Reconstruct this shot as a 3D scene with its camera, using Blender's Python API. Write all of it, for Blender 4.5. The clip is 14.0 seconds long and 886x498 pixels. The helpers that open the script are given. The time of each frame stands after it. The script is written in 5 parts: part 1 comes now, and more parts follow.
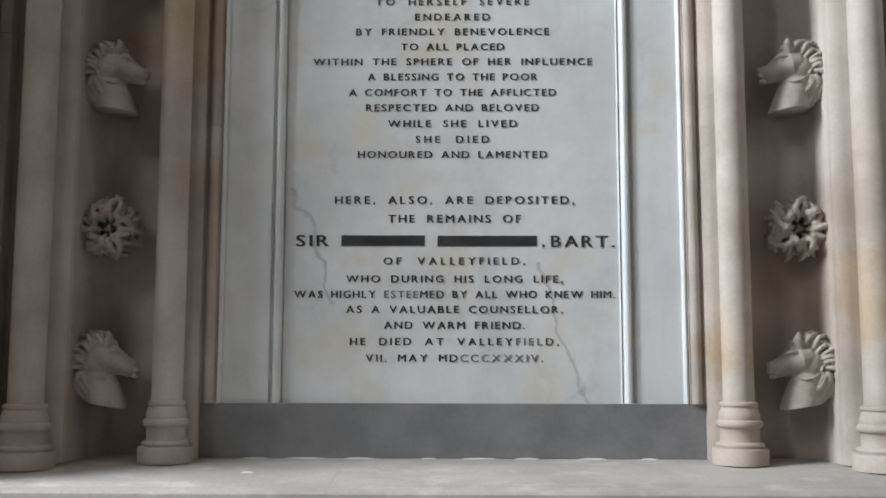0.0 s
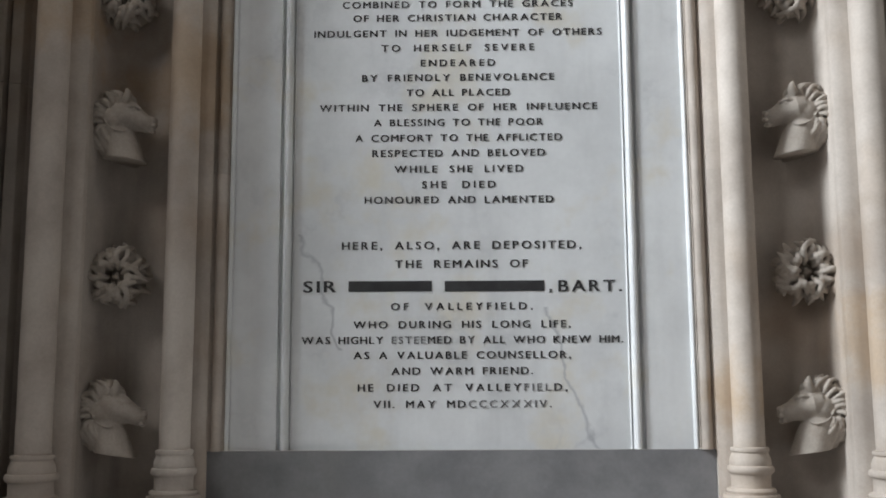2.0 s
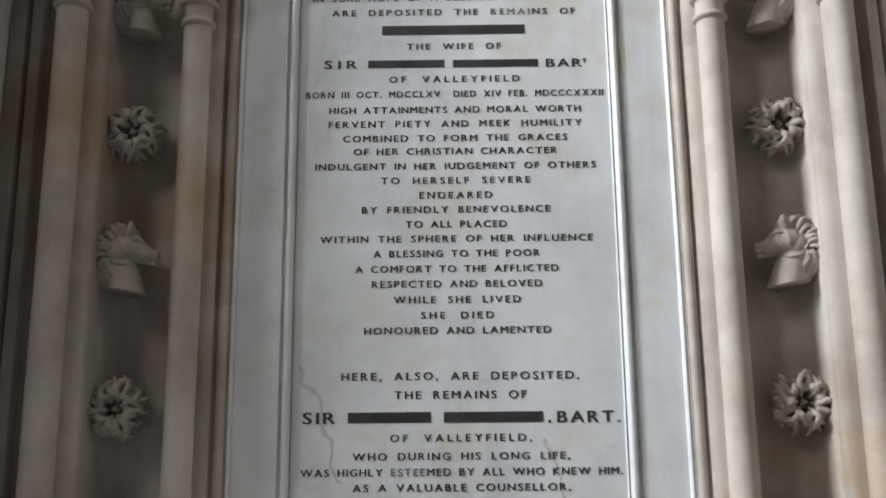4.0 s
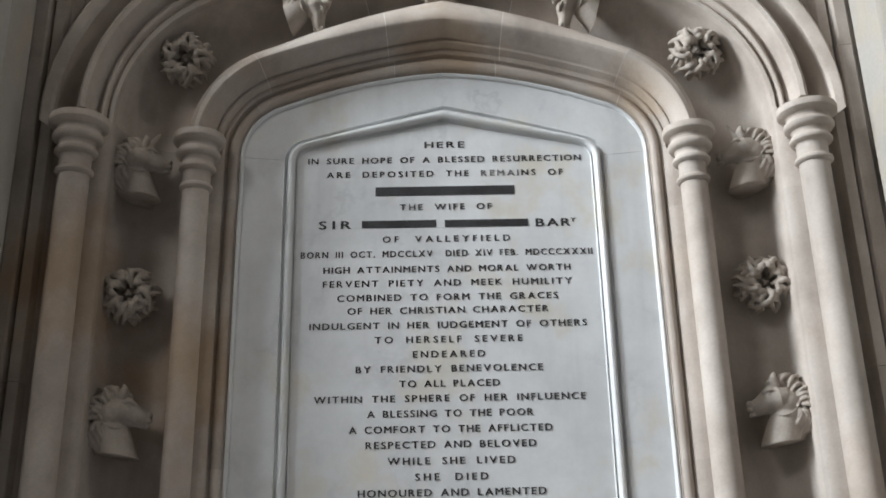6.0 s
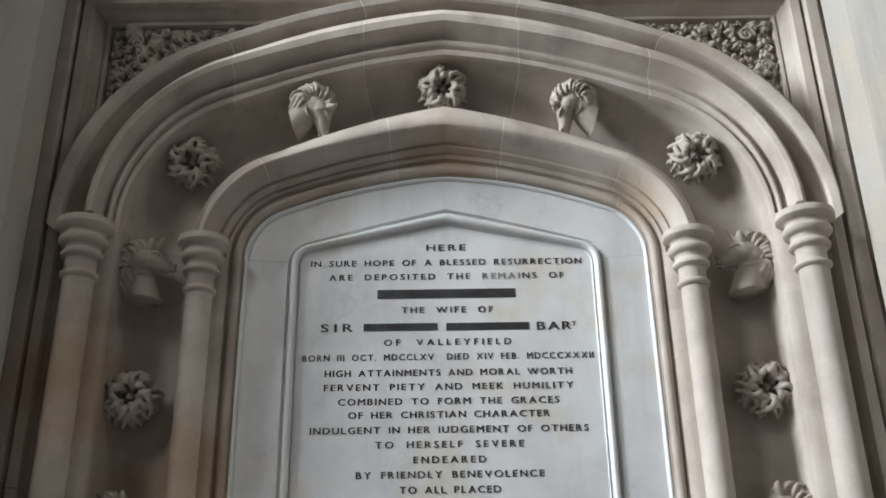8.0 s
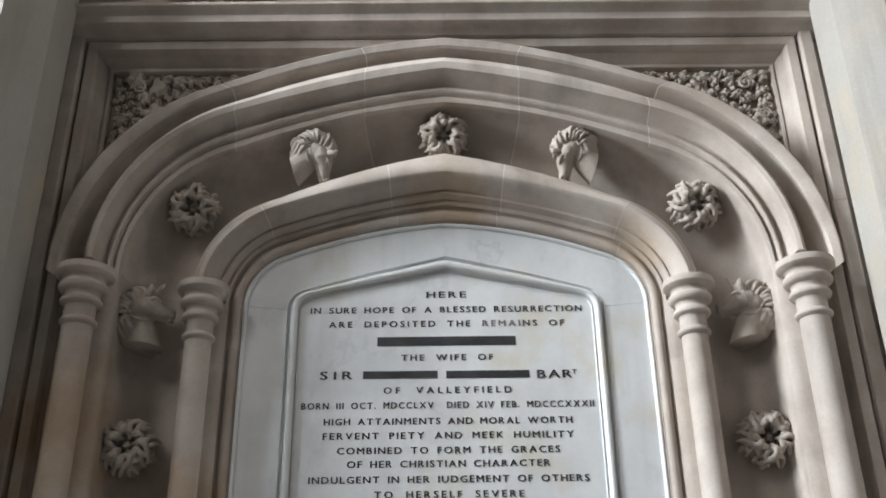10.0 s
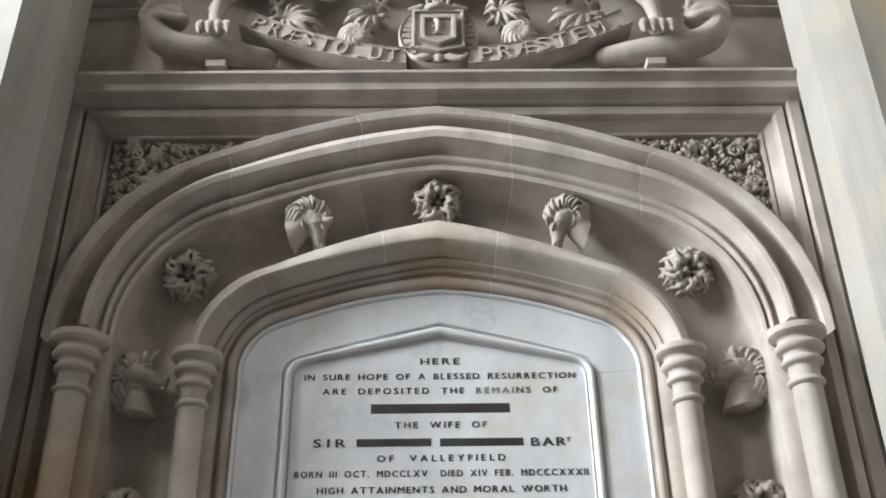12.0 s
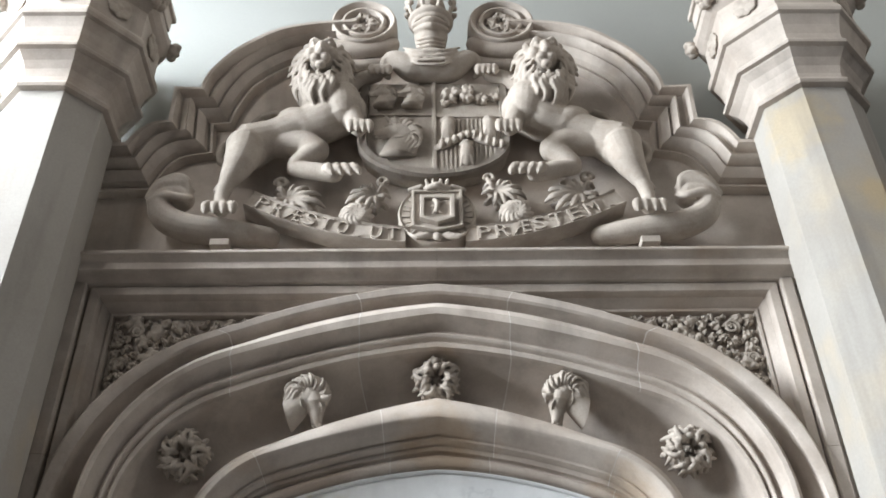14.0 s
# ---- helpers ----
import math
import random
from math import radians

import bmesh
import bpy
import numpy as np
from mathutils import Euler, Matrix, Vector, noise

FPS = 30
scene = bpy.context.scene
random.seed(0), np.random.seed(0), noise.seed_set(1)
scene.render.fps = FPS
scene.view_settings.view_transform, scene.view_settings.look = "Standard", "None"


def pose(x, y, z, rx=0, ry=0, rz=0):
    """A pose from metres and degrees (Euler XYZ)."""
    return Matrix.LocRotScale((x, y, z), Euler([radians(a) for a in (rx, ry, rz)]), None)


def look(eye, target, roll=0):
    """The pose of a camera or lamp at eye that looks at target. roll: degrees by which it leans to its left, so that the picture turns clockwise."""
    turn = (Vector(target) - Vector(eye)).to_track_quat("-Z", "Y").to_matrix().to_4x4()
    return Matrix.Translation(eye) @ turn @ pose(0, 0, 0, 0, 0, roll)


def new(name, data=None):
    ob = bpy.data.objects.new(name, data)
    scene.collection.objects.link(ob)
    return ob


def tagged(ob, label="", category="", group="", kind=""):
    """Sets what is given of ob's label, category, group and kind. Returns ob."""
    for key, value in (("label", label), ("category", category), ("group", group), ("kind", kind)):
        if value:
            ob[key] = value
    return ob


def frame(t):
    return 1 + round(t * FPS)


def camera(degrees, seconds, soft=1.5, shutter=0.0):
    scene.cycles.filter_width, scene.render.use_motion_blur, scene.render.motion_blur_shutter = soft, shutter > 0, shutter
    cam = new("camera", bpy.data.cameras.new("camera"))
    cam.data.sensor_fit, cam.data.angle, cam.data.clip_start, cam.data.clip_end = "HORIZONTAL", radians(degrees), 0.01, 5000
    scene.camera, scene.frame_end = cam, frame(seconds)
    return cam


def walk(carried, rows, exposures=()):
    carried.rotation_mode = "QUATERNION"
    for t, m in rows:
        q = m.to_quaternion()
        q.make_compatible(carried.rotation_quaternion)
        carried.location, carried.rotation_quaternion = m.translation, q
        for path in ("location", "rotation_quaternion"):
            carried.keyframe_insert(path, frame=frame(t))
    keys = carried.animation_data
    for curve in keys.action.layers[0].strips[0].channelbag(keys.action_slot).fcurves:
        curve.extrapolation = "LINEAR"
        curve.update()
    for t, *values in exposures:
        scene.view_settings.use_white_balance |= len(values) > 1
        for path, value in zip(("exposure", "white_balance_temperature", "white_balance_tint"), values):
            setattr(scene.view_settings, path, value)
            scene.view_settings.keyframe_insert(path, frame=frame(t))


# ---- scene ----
cam = camera(47.77, 14.0, soft=1.8)
PATH = [
    (0, (-0.001, -3.311, 1.143), (-0.0272, -1.3231, 1.3658), 0.11),
    (0.5, (-0.001, -3.313, 1.151), (-0.0315, -1.3261, 1.3792), 0.14),
    (1, (-0.000, -3.314, 1.155), (-0.0382, -1.3292, 1.4002), 0.11),
    (1.5, (0.000, -3.305, 1.169), (-0.0384, -1.3220, 1.4290), -0.09),
    (2, (-0.008, -3.317, 1.202), (-0.0439, -1.3369, 1.4792), -0.31),
    (4.5, (-0.047, -3.395, 1.363), (-0.0517, -1.4620, 1.8757), -0.58),
    (5, (-0.059, -3.411, 1.385), (-0.0529, -1.4957, 1.9618), -0.68),
    (5.5, (-0.069, -3.433, 1.418), (-0.0489, -1.5338, 2.0462), -1.03),
    (6, (-0.068, -3.450, 1.456), (-0.0456, -1.5695, 2.1377), -1.22),
    (6.5, (-0.066, -3.458, 1.487), (-0.0458, -1.5935, 2.2118), -1.31),
    (7, (-0.060, -3.468, 1.501), (-0.0438, -1.6200, 2.2648), -1.24),
    (7.5, (-0.059, -3.483, 1.516), (-0.0429, -1.6487, 2.3136), -0.92),
    (8, (-0.049, -3.502, 1.531), (-0.0367, -1.6818, 2.3588), -0.95),
    (8.5, (-0.051, -3.511, 1.543), (-0.0383, -1.7032, 2.3982), -1.25),
    (11, (-0.056, -3.530, 1.584), (-0.0376, -1.7537, 2.5035), -0.58),
    (11.5, (-0.055, -3.546, 1.591), (-0.0316, -1.7843, 2.5377), -0.79),
    (12, (-0.057, -3.562, 1.607), (-0.0264, -1.8221, 2.5932), -0.98),
    (12.5, (-0.059, -3.570, 1.614), (-0.0244, -1.8616, 2.6527), -0.90),
    (13, (-0.063, -3.583, 1.631), (-0.0249, -1.9170, 2.7371), -0.90),
    (13.5, (-0.056, -3.603, 1.641), (-0.0207, -1.9875, 2.8195), -1.13),
    (14, (-0.051, -3.617, 1.646), (-0.0184, -2.0583, 2.8987), -1.16),
]
walk(cam, [(t, look(eye, target, roll)) for t, eye, target, roll in PATH],
     exposures=[(0.0, 0.0), (7.5, 0.0), (11.0, 0.2), (14.0, 0.36)])

# ---------------------------------------------------------------- light
world = bpy.data.worlds.new("world")
scene.world = world
world.use_nodes = True
wn = world.node_tree.nodes
sky = wn.new("ShaderNodeTexSky")
sky.sky_type, sky.sun_disc = "NISHITA", False
sky.sun_elevation, sky.sun_rotation = radians(35), radians(250)
world.node_tree.links.new(sky.outputs[0], wn["Background"].inputs[0])
wn["Background"].inputs[1].default_value = 0.1


def area_lamp(name, place, aim, width, height, power, colour):
    lamp = bpy.data.lights.new(name, "AREA")
    lamp.shape, lamp.size, lamp.size_y, lamp.energy, lamp.color = "RECTANGLE", width, height, power, colour
    ob = new(name, lamp)
    ob.matrix_world = look(place, aim)
    return ob


area_lamp("window_daylight_west", (-5.22, -2.00, 5.75), (0.0, -1.0, 2.4), 1.3, 4.0, 900, (0.88, 0.94, 1.0))
# fill lamp with no known window, added to brighten the upper left from the front
area_lamp("fill_lamp_nave", (-5.22, -6.40, 7.7), (-0.4, -0.4, 4.9), 1.8, 1.9, 135, (0.99, 0.96, 0.93))
# unseen warm fill, added to lift the shaded inner faces of the west pier
area_lamp("fill_lamp_east", (5.18, -3.20, 8.0), (-1.7, -0.4, 5.4), 0.9, 1.4, 40, (1.0, 0.92, 0.82))


# ---------------------------------------------------------------- materials
def material(name, colour, rough=0.7, second=None, scale=3.0, amount=0.6, grain=0.15, bump=0.15, grain_scale=90.0,
             stain=None, stain_amount=0.5, stain_scale=1.1, streak=0.0, random_tint=0.0, spec=0.35, spots=(), spot_colour=(0.42, 0.27, 0.13)):
    """Stone-like material: cloudy variation, fine grain, stains, upright streaks and bump, in metres."""
    m = bpy.data.materials.new(name)
    m.use_nodes = True
    nt = m.node_tree
    N, L = nt.nodes, nt.links
    bsdf = N["Principled BSDF"]
    bsdf.inputs["Roughness"].default_value = rough
    bsdf.inputs["Specular IOR Level"].default_value = spec
    geo = N.new("ShaderNodeNewGeometry")

    def noise_tex(s, detail=5.0, stretch=None, shift=0.0):
        n = N.new("ShaderNodeTexNoise")
        n.inputs["Scale"].default_value = s
        n.inputs["Detail"].default_value = detail
        n.inputs["Roughness"].default_value = 0.6
        mp = N.new("ShaderNodeMapping")
        mp.inputs["Location"].default_value = (shift, shift * 0.7, -shift)
        if stretch:
            mp.inputs["Scale"].default_value = stretch
        L.new(geo.outputs["Position"], mp.inputs["Vector"])
        L.new(mp.outputs[0], n.inputs["Vector"])
        return n

    def ramp(src, lo, hi):
        r = N.new("ShaderNodeMapRange")
        r.inputs["From Min"].default_value, r.inputs["From Max"].default_value = lo, hi
        r.interpolation_type = "SMOOTHSTEP"
        L.new(src, r.inputs["Value"])
        return r.outputs[0]

    def mix(fac, a, b, kind="MIX"):
        x = N.new("ShaderNodeMix")
        x.data_type, x.blend_type = "RGBA", kind
        if isinstance(fac, float):
            x.inputs["Factor"].default_value = fac
        else:
            L.new(fac, x.inputs["Factor"])
        for sock, v in ((x.inputs[6], a), (x.inputs[7], b)):
            if isinstance(v, tuple):
                sock.default_value = (*v, 1.0)
            else:
                L.new(v, sock)
        return x.outputs[2]

    def times(src, k):
        x = N.new("ShaderNodeMath")
        x.operation = "MULTIPLY"
        L.new(src, x.inputs[0])
        x.inputs[1].default_value = k
        return x.outputs[0]

    second = second or tuple(c * 0.8 for c in colour)
    col = mix(times(ramp(noise_tex(scale).outputs[0], 0.35, 0.68), amount), colour, second)
    if stain:
        col = mix(times(ramp(noise_tex(stain_scale, 4.0, None, 3.7).outputs[0], 0.52, 0.72), stain_amount), col, stain)
    if spots:
        ragged = noise_tex(9.0, 5.0, None, 5.3)
        for place, radius, strength in spots:
            far = N.new("ShaderNodeVectorMath")
            far.operation = "DISTANCE"
            L.new(geo.outputs["Position"], far.inputs[0])
            far.inputs[1].default_value = place
            add = N.new("ShaderNodeMath")
            add.operation = "MULTIPLY_ADD"
            L.new(ragged.outputs[0], add.inputs[0])
            add.inputs[1].default_value = radius * 1.6
            L.new(far.outputs["Value"], add.inputs[2])
            near = ramp(add.outputs[0], radius * 1.9, radius * 1.1)
            col = mix(times(near, strength), col, spot_colour)
    if streak:
        col = mix(times(ramp(noise_tex(5.0, 4.0, (1.0, 1.0, 0.12), 9.1).outputs[0], 0.5, 0.75), streak), col,
                  tuple(c * 0.55 for c in second))
    fine = noise_tex(grain_scale, 3.0)
    col = mix(times(ramp(fine.outputs[0], 0.3, 0.7), grain), col, tuple(c * 0.55 for c in second))
    if random_tint:
        info = N.new("ShaderNodeObjectInfo")
        hsv = N.new("ShaderNodeHueSaturation")
        r = N.new("ShaderNodeMapRange")
        r.inputs["To Min"].default_value, r.inputs["To Max"].default_value = 1 - random_tint, 1 + random_tint
        L.new(info.outputs["Random"], r.inputs["Value"])
        L.new(r.outputs[0], hsv.inputs["Value"])
        L.new(col, hsv.inputs["Color"])
        col = hsv.outputs[0]
    L.new(col, bsdf.inputs["Base Color"])
    bp = N.new("ShaderNodeBump")
    bp.inputs["Strength"].default_value = bump
    bp.inputs["Distance"].default_value = 0.004
    L.new(noise_tex(grain_scale * 0.5, 4.0, None, 1.3).outputs[0], bp.inputs["Height"])
    L.new(bp.outputs[0], bsdf.inputs["Normal"])
    return m


def add_veins(m, colour, strength):
    """Wandering thin veins over a marble's colour."""
    nt = m.node_tree
    N, L = nt.nodes, nt.links
    bsdf = N["Principled BSDF"]
    src = bsdf.inputs["Base Color"].links[0].from_socket
    geo = N.new("ShaderNodeNewGeometry")
    warp = N.new("ShaderNodeTexNoise")
    warp.inputs["Scale"].default_value, warp.inputs["Detail"].default_value = 1.7, 6.0
    warp.inputs["Roughness"].default_value = 0.62
    L.new(geo.outputs["Position"], warp.inputs["Vector"])
    dist = N.new("ShaderNodeMath")
    dist.operation = "SUBTRACT"
    dist.inputs[1].default_value = 0.52
    L.new(warp.outputs[0], dist.inputs[0])
    ab = N.new("ShaderNodeMath")
    ab.operation = "ABSOLUTE"
    L.new(dist.outputs[0], ab.inputs[0])
    thin = N.new("ShaderNodeMapRange")
    thin.inputs["From Min"].default_value, thin.inputs["From Max"].default_value = 0.0, 0.02
    thin.inputs["To Min"].default_value, thin.inputs["To Max"].default_value = 1.0, 0.0
    L.new(ab.outputs[0], thin.inputs["Value"])
    gate = N.new("ShaderNodeTexNoise")
    gate.inputs["Scale"].default_value, gate.inputs["Detail"].default_value = 2.6, 3.0
    L.new(geo.outputs["Position"], gate.inputs["Vector"])
    g = N.new("ShaderNodeMapRange")
    g.inputs["From Min"].default_value, g.inputs["From Max"].default_value = 0.48, 0.7
    L.new(gate.outputs[0], g.inputs["Value"])
    mul = N.new("ShaderNodeMath")
    mul.operation = "MULTIPLY"
    L.new(thin.outputs[0], mul.inputs[0])
    L.new(g.outputs[0], mul.inputs[1])
    mul2 = N.new("ShaderNodeMath")
    mul2.operation = "MULTIPLY"
    L.new(mul.outputs[0], mul2.inputs[0])
    mul2.inputs[1].default_value = strength

    def math_node(op, a, c):
        n = N.new("ShaderNodeMath")
        n.operation = op
        for k, v in enumerate((a, c)):
            if isinstance(v, (int, float)):
                n.inputs[k].default_value = v
            else:
                L.new(v, n.inputs[k])
        return n.outputs[0]

    # two long slanting veins that cross the lower panel
    xyz = N.new("ShaderNodeSeparateXYZ")
    L.new(geo.outputs["Position"], xyz.inputs[0])
    wob = N.new("ShaderNodeTexNoise")
    wob.inputs["Scale"].default_value, wob.inputs["Detail"].default_value = 7.0, 5.0
    L.new(geo.outputs["Position"], wob.inputs["Vector"])
    total = mul2.outputs[0]
    for x0, z0, z1 in ((-0.545, 1.72, 1.33), (0.270, 1.47, 0.96)):
        line = math_node("ADD", math_node("ADD", xyz.outputs[0], math_node("MULTIPLY", xyz.outputs[2], 0.36)), -(x0 + 0.36 * z0))
        line = math_node("ABSOLUTE", math_node("ADD", line, math_node("MULTIPLY", math_node("SUBTRACT", wob.outputs[0], 0.5), 0.16)), 0)
        near = N.new("ShaderNodeMapRange")
        near.inputs["From Min"].default_value, near.inputs["From Max"].default_value = 0.0, 0.011
        near.inputs["To Min"].default_value, near.inputs["To Max"].default_value = 0.75, 0.0
        L.new(line, near.inputs["Value"])
        band = math_node("MULTIPLY", math_node("LESS_THAN", xyz.outputs[2], z0), math_node("GREATER_THAN", xyz.outputs[2], z1))
        total = math_node("ADD", total, math_node("MULTIPLY", near.outputs[0], band))
    x = N.new("ShaderNodeMix")
    x.data_type = "RGBA"
    L.new(total, x.inputs["Factor"])
    L.new(src, x.inputs[6])
    x.inputs[7].default_value = (*colour, 1)
    L.new(x.outputs[2], bsdf.inputs["Base Color"])


STONE = material("limestone", (0.565, 0.508, 0.452), 0.7, (0.405, 0.35, 0.302), 3.6, 0.95, 0.12, 0.22, 110,
                 stain=(0.40, 0.295, 0.205), stain_amount=0.5, stain_scale=1.7, streak=0.5, random_tint=0.09,
                 spots=(((1.30, -0.22, 1.33), 0.20, 0.55), ((0.87, -0.08, 1.20), 0.14, 0.55), ((-0.95, -0.10, 2.25), 0.30, 0.5), ((-1.32, -0.20, 2.55), 0.30, 0.5),
                        ((0.0, -0.10, 3.46), 0.22, 0.45), ((0.70, -0.05, 3.30), 0.16, 0.4), ((0.0, -0.15, 3.80), 0.16, 0.35)))
CARVED = material("carved_limestone", (0.465, 0.415, 0.362), 0.75, (0.345, 0.30, 0.255), 9.0, 0.7, 0.18, 0.3, 130,
                  stain=(0.33, 0.27, 0.22), stain_amount=0.45, stain_scale=14.0)
PALE = material("pale_sandstone", (0.42, 0.40, 0.366), 0.8, (0.335, 0.31, 0.277), 1.6, 0.7, 0.12, 0.2, 90,
                stain=(0.54, 0.43, 0.27), stain_amount=0.5, stain_scale=1.3, streak=0.5,
                spots=(((1.56, -0.55, 4.80), 0.22, 0.45), ((1.80, -0.60, 4.35), 0.10, 0.5)), spot_colour=(0.55, 0.42, 0.22))
WORN = material("worn_lettering", (0.26, 0.26, 0.265), 0.6, (0.12, 0.12, 0.122), 30.0, 1.0, 0.1, 0.05, 90)
MARBLE = material("white_marble", (0.80, 0.815, 0.82), 0.38, (0.655, 0.665, 0.67), 2.6, 0.9, 0.05, 0.04, 60,
                  stain=(0.70, 0.655, 0.55), stain_amount=0.75, stain_scale=3.4, streak=0.24, spec=0.45)
add_veins(MARBLE, (0.42, 0.43, 0.45), 0.38)
SLATE = material("dark_grey_marble", (0.26, 0.258, 0.265), 0.42, (0.165, 0.165, 0.172), 4.0, 0.8, 0.1, 0.1, 80,
                 stain=(0.25, 0.24, 0.23), stain_amount=0.7)
SILL = material("worn_sill_stone", (0.41, 0.385, 0.365), 0.8, (0.31, 0.288, 0.268), 3.0, 0.8, 0.2, 0.35, 100,
                stain=(0.62, 0.6, 0.57), stain_amount=0.4, stain_scale=7.0)
LETTER = material("black_lead_lettering", (0.03, 0.029, 0.03), 0.55, (0.06, 0.06, 0.062), 9.0, 0.8, 0.1, 0.05, 90)
PLASTER = material("pale_plaster", (0.37, 0.384, 0.367), 0.9, (0.335, 0.349, 0.331), 0.9, 0.6, 0.05, 0.1, 60,
                   stain=(0.39, 0.405, 0.385), stain_amount=0.4, stain_scale=0.6)
ASHLAR = material("grey_ashlar", (0.24, 0.23, 0.225), 0.85, (0.18, 0.17, 0.165), 1.2, 0.8, 0.15, 0.3, 60)
# cream for the unseen ceiling, picked for how much light it bounces
BOUNCE_CREAM = material("cream_bounce", (0.46, 0.43, 0.38), 0.9, (0.40, 0.37, 0.33), 0.9, 0.6, 0.05, 0.1, 60)
FLAGS = material("stone_flags", (0.15, 0.14, 0.13), 0.8, (0.11, 0.10, 0.095), 1.5, 0.8, 0.15, 0.3, 60)
MORTAR = material("white_mortar", (0.75, 0.74, 0.71), 0.9)

CX = -0.014          # axis of the monument
SILL_Z = 0.826
SLAB_Z = 1.006


# ---------------------------------------------------------------- mesh helpers
def mesh_object(name, bm, mat, parent=None, label="", smooth=False, matrix=None):
    bmesh.ops.recalc_face_normals(bm, faces=bm.faces)
    me = bpy.data.meshes.new(name)
    if smooth:
        for f in bm.faces:
            f.smooth = True
        for e in bm.edges:
            if len(e.link_faces) == 2 and e.calc_face_angle(0) > 0.6:
                e.smooth = False
    bm.to_mesh(me)
    bm.free()
    me.materials.append(mat)
    ob = new(name, me)
    if parent:
        ob.parent = parent
    if matrix is not None:
        ob.matrix_basis = matrix
    if label:
        ob["label"] = label
    return ob


part = mesh_object


def empty(name, place=(0, 0, 0)):
    ob = new(name)
    ob.empty_display_size = 0.1
    ob.location = place
    return ob


def add_box(bm, x0, x1, y0, y1, z0, z1, bevel=0.0):
    c = [bm.verts.new((x, y, z)) for x in (x0, x1) for y in (y0, y1) for z in (z0, z1)]
    fs = [bm.faces.new([c[i] for i in q]) for q in ((0, 1, 3, 2), (4, 6, 7, 5), (0, 4, 5, 1), (2, 3, 7, 6), (0, 2, 6, 4), (1, 5, 7, 3))]
    if bevel:
        es = list({e for f in fs for e in f.edges})
        bmesh.ops.bevel(bm, geom=es, offset=bevel, segments=2, affect="EDGES", profile=0.6)


def box(name, x0, x1, y0, y1, z0, z1, mat, parent=None, label="", bevel=0.0):
    bm = bmesh.new()
    add_box(bm, x0, x1, y0, y1, z0, z1, bevel)
    return mesh_object(name, bm, mat, parent, label)


def grid_faces(bm, rows, closed_u=False, closed_v=False, caps=False):
    """Skin a grid of points; rows of equal length."""
    vs = [[bm.verts.new(p) for p in r] for r in rows]
    n, k = len(vs), len(vs[0])
    for i in range(n if closed_u else n - 1):
        for j in range(k if closed_v else k - 1):
            a, b = vs[i], vs[(i + 1) % n]
            bm.faces.new((a[j], a[(j + 1) % k], b[(j + 1) % k], b[j]))
    if caps:
        bm.faces.new(vs[0])
        bm.faces.new(vs[-1][::-1])
    return vs


def lathe(bm, profile, cx, cy, segs=32, turn=0.0):
    rows = []
    for r, z in profile:
        rows.append([(cx + r * math.cos(turn + math.tau * i / segs), cy + r * math.sin(turn + math.tau * i / segs), z) for i in range(segs)])
    grid_faces(bm, rows, closed_v=True, caps=True)


def half_round(a, b, y, out, n=7):
    """Roll moulding between widths a and b that stands out towards the viewer."""
    return [(a + (b - a) * (1 - math.cos(math.pi * i / n)) / 2, y - out * math.sin(math.pi * i / n)) for i in range(n + 1)]


# ---------------------------------------------------------------- the arch family
# half width, springing height, haunch radius, apex height, camber
ARCHES = [
    (0.555, 3.060, 0.063, 3.224, 0.000),
    (0.600, 3.070, 0.081, 3.287, 0.004),
    (0.768, 3.085, 0.217, 3.426, 0.026),
    (0.830, 3.075, 0.300, 3.508, 0.018),
    (0.860, 3.072, 0.335, 3.542, 0.016),
    (0.905, 3.080, 0.375, 3.592, 0.019),
    (0.945, 3.120, 0.385, 3.696, 0.022),
    (1.210, 3.170, 0.550, 3.905, 0.034),
    (1.295, 3.195, 0.665, 4.029, 0.020),
    (1.328, 3.190, 0.725, 4.088, 0.033),
    (1.415, 3.160, 0.820, 4.140, 0.033),
    (1.462, 3.200, 0.800, 4.190, 0.036),
]


ARCH_CACHE = {}


def arch_values(w):
    if w not in ARCH_CACHE:
        a = np.array(ARCHES)
        ARCH_CACHE[w] = [float(np.interp(w, a[:, 0], a[:, i])) for i in range(1, 5)]
    return ARCH_CACHE[w]


def arch_point(w, u, low=SILL_Z):
    """u: 0 apex, 1 springing, 2 foot of the jamb; the sign chooses the side."""
    zs, r, apex, camber = arch_values(w)
    s, a = (1 if u >= 0 else -1), abs(u)
    end = radians(75)
    if a >= 1:
        x, z = w, zs + (low - zs) * (a - 1)
    elif a >= 0.5:
        t = (1 - a) * 2 * end
        x, z = w - r + r * math.cos(t), zs + r * math.sin(t)
    else:
        x0, z0 = w - r + r * math.cos(end), zs + r * math.sin(end)
        k = a * 2
        x, z = x0 * k, apex + (z0 - apex) * k + camber * 4 * k * (1 - k)
    return CX + s * x, z


def arch_loft(bm, profile, u0, u1, back=0.10, steps=None):
    """A closed solid along the arch family between u0 and u1; profile is a list of (half width, depth y)."""
    ring = list(profile) + [(profile[-1][0], back), (profile[0][0], back)]
    us = [u0 + (u1 - u0) * i / (steps or max(2, int(abs(u1 - u0) * 26))) for i in range((steps or max(2, int(abs(u1 - u0) * 26))) + 1)]
    if u0 < 0 < u1 and not any(abs(u) < 1e-6 for u in us):
        us = sorted(us + [0.0])
    rows = []
    for u in us:
        row = []
        for w, y in ring:
            x, z = arch_point(w, u)
            row.append((x, y, z))
        rows.append(row)
    grid_faces(bm, rows, closed_v=True, caps=True)


